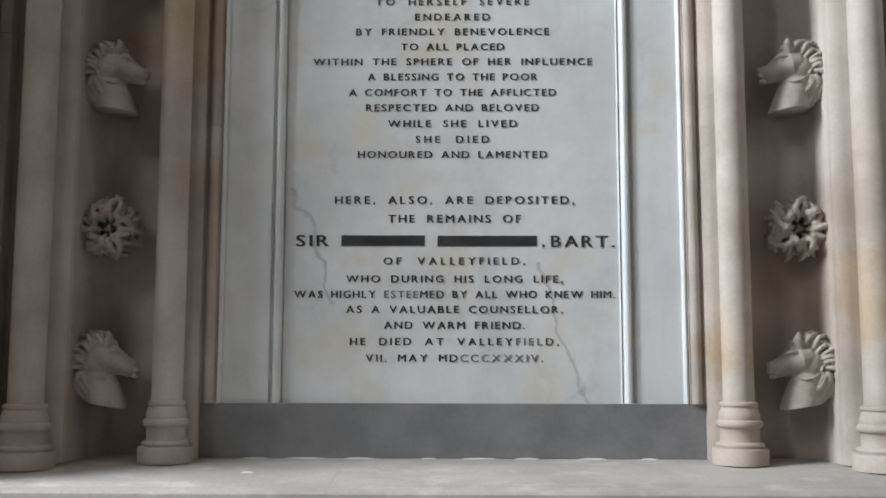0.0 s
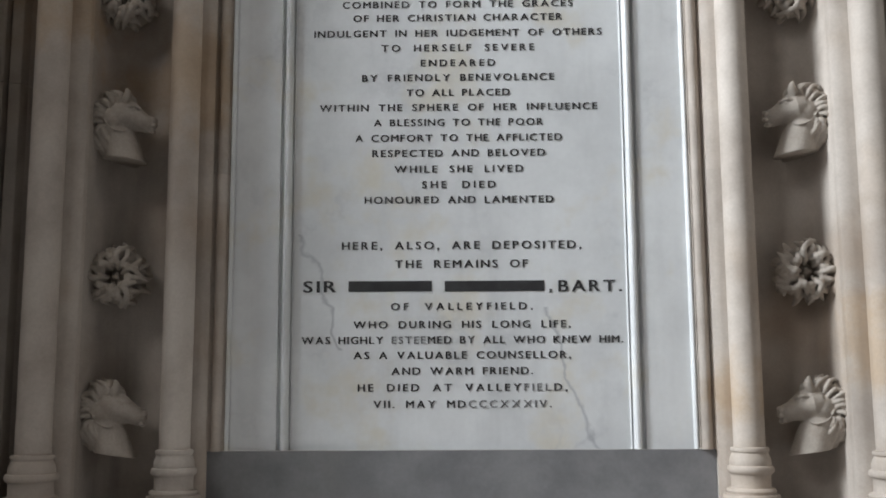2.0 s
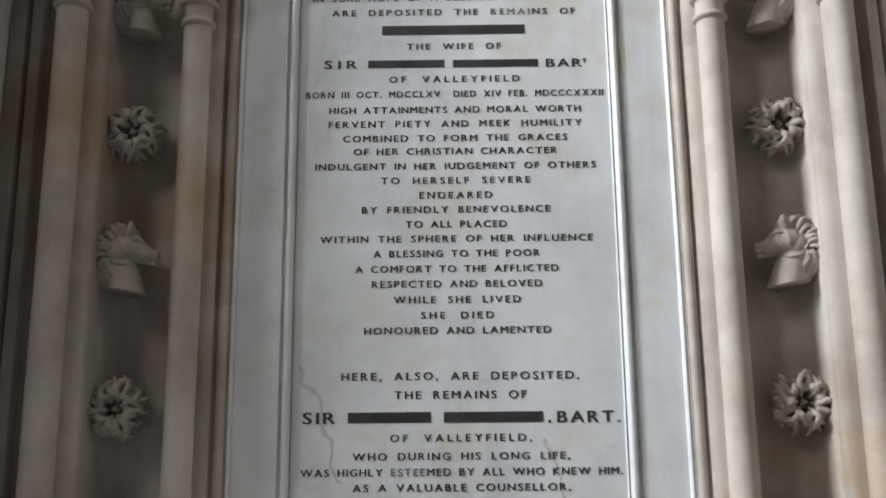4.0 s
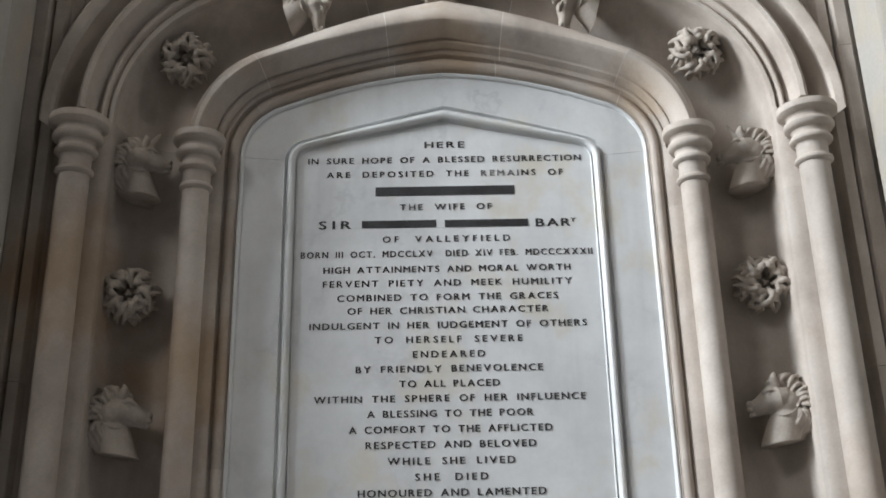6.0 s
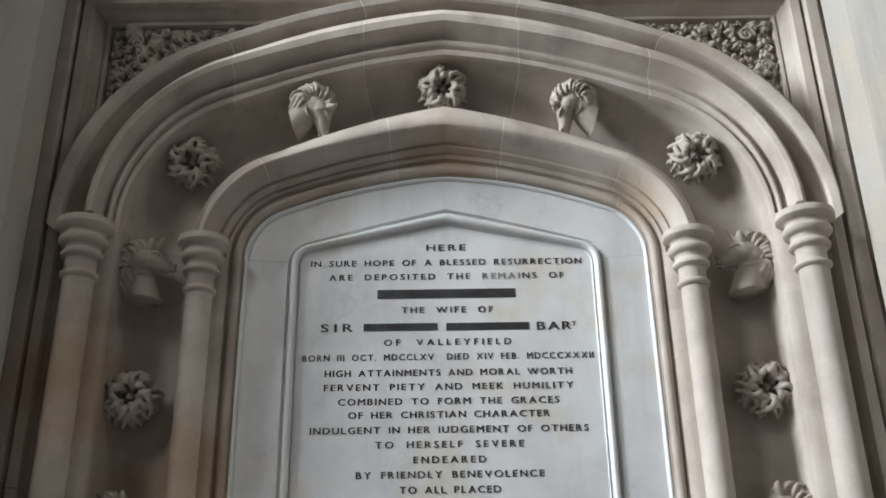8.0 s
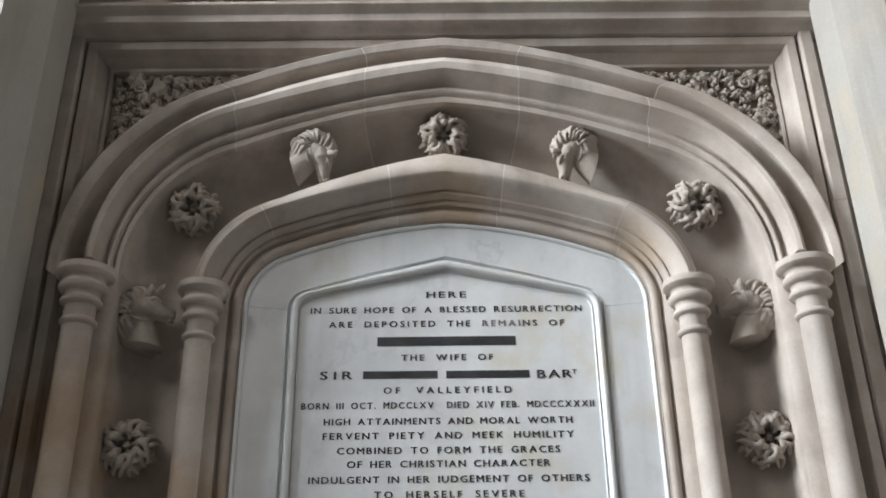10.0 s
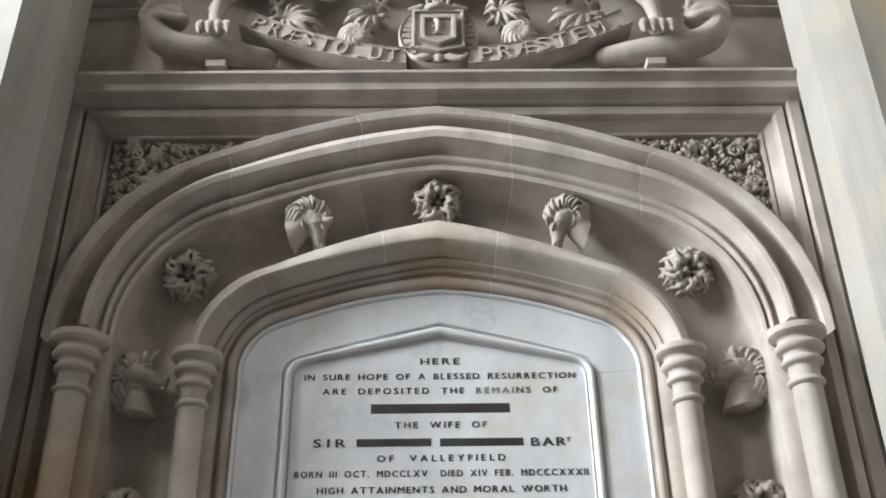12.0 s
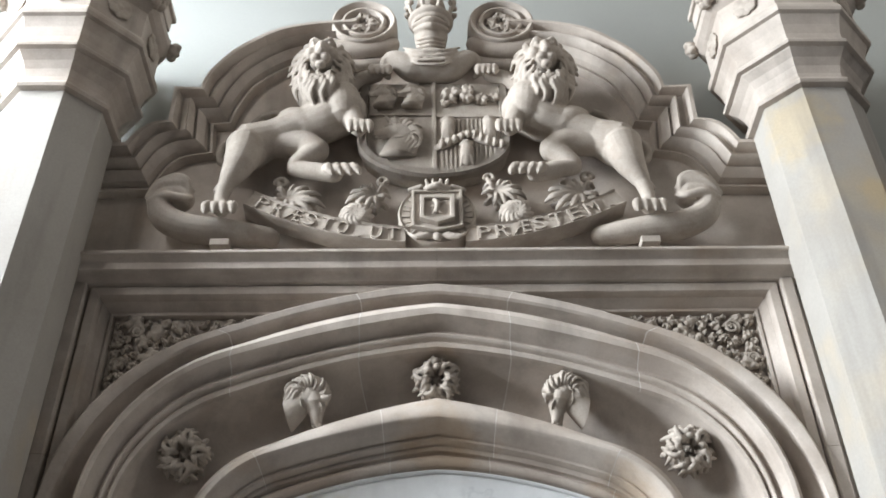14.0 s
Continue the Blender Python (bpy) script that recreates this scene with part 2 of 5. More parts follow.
def u_at(w, x):
    """The arch parameter at which the curve of half width w has that x."""
    s = 1 if x > CX else -1
    lo, hi = 0.0, 1.0
    for _ in range(40):
        m = (lo + hi) / 2
        if abs(arch_point(w, m)[0] - CX) < abs(x - CX):
            lo = m
        else:
            hi = m
    return s * lo


def voussoirs(thing, name, profile, joints, w, mat, back=0.10, ends=(-1.0, 1.0), gap=0.0011):
    us = [ends[0]] + [u_at(w, x) for x in joints] + [ends[1]]
    for a, b in zip(us, us[1:]):
        bm = bmesh.new()
        arch_loft(bm, profile, a + (gap if a > ends[0] else 0), b - (gap if b < ends[1] else 0), back)
        mesh_object(name, bm, mat, thing, smooth=True)
    for u in us[1:-1]:
        bm = bmesh.new()
        arch_loft(bm, [(x, y + 0.0007) for x, y in profile], u - gap, u + gap, back, 1)
        mesh_object("mortar_joint", bm, MORTAR, thing, "thin pale mortar joint")


def jamb_stones(thing, name, profile, heights, mat, side, back=0.10):
    """Straight stones under the springing, between the given heights."""
    for z0, z1 in zip(heights, heights[1:]):
        ring = list(profile) + [(profile[-1][0], back), (profile[0][0], back)]
        bm = bmesh.new()
        rows = [[(CX + side * w, y, z0 + 0.0001) for w, y in ring], [(CX + side * w, y, (z1 or arch_values(w)[0]) - 0.0001) for w, y in ring]]
        grid_faces(bm, rows, closed_v=True, caps=True)
        mesh_object(name, bm, mat, thing, smooth=True)


# ---------------------------------------------------------------- room
floor = tagged(box("floor", -6.6, 6.6, -9.2, 0.3, -0.12, 0.0, FLAGS), "worn stone-flagged church floor", "floor", kind="structure")
# ceiling out of view, kept pale to bounce light onto the upper monument
tagged(box("ceiling", -6.8, 6.8, -9.4, 0.5, 9.0, 9.2, BOUNCE_CREAM), "unseen plain church ceiling, cream to bounce light", "ceiling", kind="structure")
tagged(box("wall_north", -6.6, 6.6, 0.10, 0.4, 0.0, 9.0, PLASTER), "pale greenish plastered wall behind the monument", "wall", kind="structure")
tagged(box("wall_south", -6.6, 6.6, -9.5, -9.2, 0.0, 9.0, ASHLAR), "plain grey stone wall", "wall", kind="structure")


# unseen side walls, dark to limit bounce, with openings placed to suit the lamps
def side_wall(name, x0, x1, holes):
    w = empty(name)
    y = -9.2
    for a, b in holes:
        box("wall_section", x0, x1, y, a, 0, 9.0, ASHLAR, w)
        box("wall_section", x0, x1, a, b, 0, 3.6, ASHLAR, w)
        box("wall_section", x0, x1, a, b, 8.8, 9.0, ASHLAR, w)
        y = b
    box("wall_section", x0, x1, y, 0.10, 0, 9.0, ASHLAR, w)
    return tagged(w, "unseen grey stone side wall with openings for the lamps", "wall", kind="structure")


side_wall("wall_west", -5.6, -5.2, [(-7.4, -5.4), (-2.8, -1.3)])
side_wall("wall_east", 5.2, 5.6, [(-3.75, -2.65)])

# ---------------------------------------------------------------- sill and base
sill = empty("sill")
bm = bmesh.new()
prof = [(0.10, 0.832), (-0.03, 0.830), (-0.33, 0.812), (-0.505, 0.804), (-0.511, 0.799), (-0.585, 0.796), (-0.598, 0.790), (-0.602, 0.776),
        (-0.602, 0.72), (-0.58, 0.69), (-0.55, 0.66), (-0.54, 0.14), (-0.61, 0.08), (-0.61, 0.0), (0.10, 0.0)]
xs = [-2.35, -1.25, -0.35, 0.62, 1.45, 2.35]
for a, b in zip(xs, xs[1:]):
    bm = bmesh.new()
    rows = [[(x, y, z) for y, z in prof] for x in (a + 0.0004, b - 0.0004)]
    grid_faces(bm, rows, closed_v=True, caps=True)
    mesh_object("sill_stone", bm, SILL, sill)
tagged(sill, "weathered grey stone sill with moulded front edge under the monument", "sill", kind="structure")

slab = box("plinth_slab", CX - 0.826, CX + 0.8215, -0.028, 0.08, 0.8305, SLAB_Z, SLATE, bevel=0.003)
box("mortar_joint", CX + 0.822, CX + 0.8255, -0.030, 0.0, 0.832, SLAB_Z, MORTAR, slab, "thin white mortar joint")
box("mortar_joint", CX - 0.80, CX + 0.8215, -0.0285, -0.024, SLAB_Z + 0.0002, SLAB_Z + 0.002, MORTAR, slab, "thin white mortar joint")
tagged(slab, "dark grey polished marble slab standing on the sill", "slab")

rnd = random.Random(9)
for i in range(9):
    bm = bmesh.new()
    x = CX + (-0.66 + 0.18 * i + 0.05 * rnd.random()) if i < 8 else -0.62
    y = -0.036 if i < 8 else -0.30
    bmesh.ops.create_icosphere(bm, subdivisions=2, radius=1.0, matrix=Matrix.Translation((x, y, 0.830 if i < 8 else 0.8135)) @ Matrix.Diagonal((0.02 + 0.06 * rnd.random() if i < 8 else 0.02, 0.009, 0.004, 1)))
    for v in bm.verts:
        v.co.y += 0.004 * noise.noise(v.co * 50)
    mesh_object("mortar_patch", bm, MORTAR, sill, "white mortar remnant")

# ---------------------------------------------------------------- tablet
tablet = empty("memorial_tablet")
bm = bmesh.new()
panel_ring = [arch_point(0.5545, u, SLAB_Z) for u in [-2, -1.02] + [i / 24 for i in range(-24, 25)] + [1.02, 2]]
f0 = [bm.verts.new((x, 0.0, z)) for x, z in panel_ring]
f1 = [bm.verts.new((x, 0.06, z)) for x, z in panel_ring]
bm.faces.new(f0)
bm.faces.new(f1[::-1])
for i in range(len(f0)):
    j = (i + 1) % len(f0)
    bm.faces.new((f0[i], f0[j], f1[j], f1[i]))
panel = part("panel", bm, MARBLE, tablet, "white marble panel with grey veins")


def tablet_border(name, profile, mat, label, us=None):
    bm = bmesh.new()
    ring = list(profile) + [(profile[-1][0], 0.06), (profile[0][0], 0.06)]
    us = us or [-2.0, -1.02] + [i / 30 for i in range(-30, 31)] + [1.02, 2.0]
    rows = [[(arch_point(w, u, SLAB_Z)[0], y, arch_point(w, u, SLAB_Z)[1]) for w, y in ring] for u in us]
    grid_faces(bm, rows, closed_v=True, caps=True)
    return mesh_object(name, bm, mat, tablet, label, smooth=True)


tablet_border("bead_frame", [(0.5535, -0.002), (0.556, -0.009), (0.560, 0.002)] + half_round(0.562, 0.590, -0.006, 0.020) + [(0.592, 0.002), (0.600, 0.002), (0.6025, -0.012)], MARBLE, "raised white marble bead")
for us in ([-2.0, -1.0006], [i / 30 for i in range(-30, 31)], [1.0006, 2.0]):
    tablet_border("border", [(0.603, -0.012), (0.755, -0.012), (0.757, -0.022), (0.763, -0.026), (0.7685, -0.024)], MARBLE, "flat white marble border", us)

# ---------------------------------------------------------------- arch orders and jambs
arch = empty("arch_surround")
inner_mould = [(0.769, -0.014), (0.773, -0.030)] + half_round(0.775, 0.812, -0.026, 0.022, 8) + [(0.814, -0.028), (0.819, -0.030), (0.822, -0.044)]
inner_face_arch = [(0.8225, -0.046), (0.832, -0.052), (0.836, -0.044), (0.842, -0.048), (0.852, -0.076), (0.859, -0.080), (0.863, -0.072), (0.869, -0.080), (0.881, -0.112), (0.893, -0.142), (0.902, -0.156), (0.907, -0.159), (0.921, -0.154), (0.944, -0.116), (0.948, -0.104), (0.952, -0.05)]
hollow = [(0.9525, -0.05), (0.957, -0.010), (0.976, 0.018), (1.008, 0.038), (1.050, 0.048), (1.094, 0.046), (1.138, 0.030), (1.170, 0.0), (1.195, -0.045), (1.208, -0.10), (1.210, -0.138)]
outer_face_arch = [(1.2105, -0.138), (1.214, -0.160), (1.226, -0.166), (1.230, -0.152), (1.238, -0.150)] + half_round(1.240, 1.262, -0.154, 0.020, 6) + [(1.264, -0.148), (1.272, -0.152), (1.284, -0.180), (1.292, -0.210), (1.296, -0.228), (1.311, -0.236), (1.326, -0.224), (1.330, -0.212), (1.332, -0.16)]
hood = [(1.3325, -0.16), (1.340, -0.125), (1.355, -0.105), (1.380, -0.108), (1.398, -0.130), (1.410, -0.170), (1.415, -0.212), (1.424, -0.222), (1.452, -0.228), (1.460, -0.221), (1.462, -0.09)]
voussoirs(arch, "voussoir", inner_mould, [-0.72, -0.20, 0.19, 0.66], 0.80, STONE)
voussoirs(arch, "voussoir", inner_face_arch, [-0.71, -0.23, 0.215, 0.68], 0.91, STONE)
voussoirs(arch, "voussoir", hollow, [-0.30, 0.26], 1.05, STONE)
voussoirs(arch, "voussoir", outer_face_arch, [-0.84, -0.33, 0.29, 0.80], 1.30, STONE)
voussoirs(arch, "voussoir", hood, [-0.89, -0.34, 0.30, 0.88], 1.44, STONE, ends=(-1.02, 1.02))
jamb_profile_inner = [(0.8225, -0.046), (0.836, -0.056), (0.852, -0.062), (0.938, -0.062), (0.948, -0.048), (0.952, -0.026)]
jamb_profile_outer = [(1.2105, -0.138), (1.214, -0.160), (1.222, -0.168), (1.246, -0.178), (1.366, -0.178), (1.382, -0.156), (1.405, -0.136)]
for side in (-1, 1):
    jamb_stones(arch, "jamb_stone", inner_mould, [SLAB_Z, 1.92, 2.90, None], STONE, side)
    jamb_stones(arch, "jamb_stone", jamb_profile_inner, [SILL_Z, 1.92, 2.84, None], STONE, side)
    jamb_stones(arch, "jamb_stone", hollow, [SILL_Z, None], STONE, side)
    jamb_stones(arch, "jamb_stone", jamb_profile_outer, [SILL_Z, 1.88, 2.86, None], STONE, side)
tagged(arch, "Tudor arch surround in grey-brown limestone with deep hollow moulding", "arch")

# ---------------------------------------------------------------- rectangular frame and cornice
label = empty("label_frame")
rect_profile = [(1.371, -0.082), (1.375, -0.100), (1.386, -0.104), (1.388, -0.094), (1.394, -0.100), (1.412, -0.132), (1.420, -0.140), (1.424, -0.168), (1.430, -0.178), (1.462, -0.184), (1.467, -0.181), (1.469, -0.125), (1.477, -0.125), (1.479, -0.196), (1.486, -0.202), (1.528, -0.204), (1.541, -0.185), (1.548, -0.150), (1.566, -0.135), (1.636, -0.130)]
TOP_IN = 4.115       # height of the inner edge of the frame's head


def frame_rows(side):
    ring = rect_profile + [(1.636, 0.10), (1.371, 0.10)]
    foot = [(CX + side * w, y, SILL_Z) for w, y in ring]
    head = [(CX + side * w, y, TOP_IN + (w - 1.371)) for w, y in ring]
    return foot, head


for side in (-1, 1):
    foot, head = frame_rows(side)
    for z0, z1 in ((None, 2.2), (2.2, 3.42), (3.42, None)):
        bm = bmesh.new()
        lo = foot if z0 is None else [(x, y, z0 + 0.001) for x, y, _ in foot]
        hi = head if z1 is None else [(x, y, z1 - 0.001) for x, y, _ in foot]
        grid_faces(bm, [lo, hi], closed_v=True, caps=True)
        mesh_object("frame_stone", bm, STONE, label, smooth=True)
short = [p for p in rect_profile if p[0] < 1.481]
ring = short + [(short[-1][0], 0.10), (1.371, 0.10)]
for a, b in ((-1, 0), (0, 1)):
    bm = bmesh.new()
    rows = [[(CX + s * w + (0.001 if s == 0 and b == 1 else 0), y, TOP_IN + (w - 1.371)) for w, y in ring] for s in (a, b)]
    grid_faces(bm, rows, closed_v=True, caps=True)
    mesh_object("frame_stone", bm, STONE, label, smooth=True)
tagged(label, "square limestone label moulding framing the arch", "moulding")

cornice = empty("cornice")
cor = [(0.10, 4.216), (-0.186, 4.216), (-0.200, 4.219), (-0.205, 4.226), (-0.214, 4.230), (-0.220, 4.235), (-0.236, 4.238), (-0.256, 4.241), (-0.263, 4.246), (-0.265, 4.276), (-0.262, 4.279), (-0.266, 4.284), (-0.276, 4.292), (-0.290, 4.298),
       (-0.300, 4.300), (-0.303, 4.304), (-0.303, 4.315), (-0.298, 4.319), (0.10, 4.319)]
for a, b in ((-1.60, -0.008), (-0.008, 1.58)):
    bm = bmesh.new()
    rows = [[(x, y, z) for y, z in cor] for x in (a + 0.001, b - 0.001)]
    grid_faces(bm, rows, closed_v=True, caps=True)
    mesh_object("cornice_stone", bm, STONE, cornice, smooth=True)
tagged(cornice, "moulded limestone cornice above the arch", "cornice")


# ---------------------------------------------------------------- columns
def column(x, y, r, foot, top, name="column"):
    c = empty(name, (x, y, foot))
    bm = bmesh.new()
    base = [(1.76, 0.0), (1.78, 0.044), (1.72, 0.050), (1.50, 0.051), (1.52, 0.056), (1.56, 0.061), (1.48, 0.067), (1.27, 0.070), (1.25, 0.078), (1.25, 0.106), (1.30, 0.112), (1.40, 0.115), (1.47, 0.121),
            (1.48, 0.128), (1.42, 0.135), (1.30, 0.138), (1.31, 0.146), (1.29, 0.156), (1.20, 0.168), (1.13, 0.175), (1.14, 0.178), (1.20, 0.181), (1.22, 0.187), (1.18, 0.192), (1.0, 0.194)]
    lathe(bm, [(k * r, z) for k, z in base], 0, 0, 36)
    part("base", bm, STONE, c, smooth=True)
    bm = bmesh.new()
    h = top - foot
    lathe(bm, [(r, 0.1942), (r, (h - 0.4) / 2), (r * 0.99, h - 0.222)], 0, 0, 36)
    part("shaft", bm, STONE, c, smooth=True)
    bm = bmesh.new()
    cap = [(0.98, -0.2218), (1.14, -0.218), (1.24, -0.211), (1.22, -0.202), (1.08, -0.196), (1.02, -0.194), (1.01, -0.152), (1.06, -0.146), (1.26, -0.143), (1.38, -0.136), (1.39, -0.128), (1.28, -0.119), (1.18, -0.113),
           (1.16, -0.103), (1.22, -0.095), (1.50, -0.090), (1.63, -0.082), (1.65, -0.073), (1.56, -0.064), (1.42, -0.058), (1.38, -0.048), (1.46, -0.040), (1.82, -0.034), (1.95, -0.026), (1.97, -0.010), (1.92, -0.002), (1.70, 0.0)]
    lathe(bm, [(k * r, h + z) for k, z in cap], 0, 0, 36)
    part("capital", bm, STONE, c, smooth=True)
    return tagged(c, "slender limestone column with ringed base and capital", "column", "columns of the arch")


for side in (-1, 1):
    column(CX + side * 0.904, -0.113, 0.0485, 0.8245, 3.122)
    column(CX + side * 1.305, -0.232, 0.0535, 0.8175, 3.138)


# ---------------------------------------------------------------- octagonal piers
def octagon(bm, profile):
    """Lathe of eight sides; profile of (apothem, z)."""
    lathe(bm, [(a / math.cos(math.pi / 8), z) for a, z in profile], 0, 0, 8, math.pi / 8)


def pier(x, y):
    p = empty("octagonal_pier", (x, y, 0))
    zs = [0.0, 2.05, 4.984]
    for a, b in zip(zs, zs[1:]):
        bm = bmesh.new()
        octagon(bm, [(0.229, a + 0.0004), (0.229, b - 0.0004)])
        part("shaft_block", bm, PALE, p)
    bm = bmesh.new()
    octagon(bm, [(0.229, 4.9845), (0.256, 4.9902), (0.262, 5.0047), (0.256, 5.0212), (0.236, 5.0274), (0.238, 5.0666), (0.248, 5.1078), (0.268, 5.1439), (0.298, 5.1749), (0.300, 5.1821), (0.322, 5.1862), (0.326, 5.2007), (0.318, 5.2131), (0.304, 5.2172),
                 (0.306, 5.2626), (0.318, 5.3142), (0.336, 5.3575), (0.338, 5.3657), (0.356, 5.3719), (0.360, 5.3926), (0.355, 5.4153), (0.334, 5.4483), (0.332, 5.4545), (0.332, 5.6340), (0.350, 5.6495), (0.376, 5.6804), (0.380, 5.7062), (0.374, 5.7372), (0.33, 5.7578), (0.05, 5.7578)])
    part("capital", bm, STONE, p, "moulded grey limestone capital")
    return p


pier_west = pier(-1.742, -0.371)
pier_east = pier(1.725, -0.371)
for p in (pier_west, pier_east):
    tagged(p, "pale octagonal sandstone pier with moulded battlemented capital", "pier", "piers beside the monument")

# ---------------------------------------------------------------- carving helpers
def tube(bm, pts, radii, segs=10, flat=1.0):
    """A closed, rounded, tapering limb through the points; flat squeezes its depth."""
    pts = [Vector(p) for p in pts]
    dense, rad = [], []
    n = len(pts)
    for i in range(n - 1):
        p0, p1, p2, p3 = pts[max(i - 1, 0)], pts[i], pts[i + 1], pts[min(i + 2, n - 1)]
        for k in range(5):
            t = k / 5
            dense.append(0.5 * (2 * p1 + (p2 - p0) * t + (2 * p0 - 5 * p1 + 4 * p2 - p3) * t * t + (3 * p1 - p0 - 3 * p2 + p3) * t ** 3))
            rad.append(radii[i] + (radii[i + 1] - radii[i]) * t)
    dense.append(pts[-1])
    rad.append(radii[-1])
    rows = []
    m = len(dense)
    first, last = (dense[1] - dense[0]).normalized(), (dense[-1] - dense[-2]).normalized()
    line = [(dense[0] - first * rad[0] * c, rad[0] * s) for c, s in ((0.96, 0.28), (0.7, 0.71))]
    line += list(zip(dense, rad))
    line += [(dense[-1] + last * rad[-1] * c, rad[-1] * s) for c, s in ((0.7, 0.71), (0.96, 0.28))]
    for i, (p, r) in enumerate(line):
        a, b = line[max(i - 1, 0)][0], line[min(i + 1, len(line) - 1)][0]
        d = (b - a).normalized()
        side = d.cross(Vector((0, 1, 0)))
        if side.length < 0.05:
            side = Vector((1, 0, 0))
        side.normalize()
        up = d.cross(side).normalized()
        row = []
        for j in range(segs):
            ang = math.tau * j / segs
            q = side * (r * math.cos(ang)) + up * (r * math.sin(ang))
            row.append(p + Vector((q.x, q.y * flat, q.z)))
        rows.append(row)
    grid_faces(bm, rows, closed_v=True, caps=True)


def ball(bm, place, rx, ry, rz, turn=0.0):
    m = Matrix.Translation(place) @ Matrix.Rotation(turn, 4, "Y") @ Matrix.Diagonal((rx, ry, rz, 1))
    bmesh.ops.create_icosphere(bm, subdivisions=3, radius=1.0, matrix=m)


def carve(bm, voxel, smoothing=3, rough=0.0, cut=None):
    """Melts overlapping forms into one carved skin and returns its mesh."""
    bmesh.ops.recalc_face_normals(bm, faces=bm.faces)
    me = bpy.data.meshes.new("rough_block")
    bm.to_mesh(me)
    bm.free()
    ob = new("rough_block", me)
    r = ob.modifiers.new("melt", "REMESH")
    r.mode, r.voxel_size = "VOXEL", voxel
    s = ob.modifiers.new("soften", "SMOOTH")
    s.factor, s.iterations = 0.5, smoothing
    made = bpy.data.meshes.new_from_object(ob.evaluated_get(bpy.context.evaluated_depsgraph_get()))
    bpy.data.objects.remove(ob)
    bpy.data.meshes.remove(me)
    if cut:
        b = bmesh.new()
        b.from_mesh(made)
        for place, normal in cut:
            res = bmesh.ops.bisect_plane(b, geom=b.verts[:] + b.edges[:] + b.faces[:], plane_co=place, plane_no=normal, clear_outer=True)
            edges = [e for e in res["geom_cut"] if isinstance(e, bmesh.types.BMEdge)]
            bmesh.ops.holes_fill(b, edges=edges)
        b.to_mesh(made)
        b.free()
    if rough:
        k = len(made.vertices)
        co, no = np.empty(k * 3), np.empty(k * 3)
        made.vertices.foreach_get("co", co)
        made.vertices.foreach_get("normal", no)
        co, no = co.reshape(-1, 3), no.reshape(-1, 3)
        amount = np.array([noise.noise(Vector(p) * 60) + 0.6 * noise.noise(Vector(p) * 150) for p in co])
        made.vertices.foreach_set("co", (co + no * (rough * amount)[:, None]).ravel())
    for p in made.polygons:
        p.use_smooth = True
    return made


def mirrored(me):
    out = me.copy()
    out.transform(Matrix.Diagonal((-1, 1, 1, 1)))
    out.flip_normals()
    return out


def with_mesh(name, me, mat, matrix, parent=None):
    if not me.materials:
        me.materials.append(mat)
    ob = new(name, me)
    if parent:
        ob.parent = parent
    ob.matrix_basis = matrix
    return ob


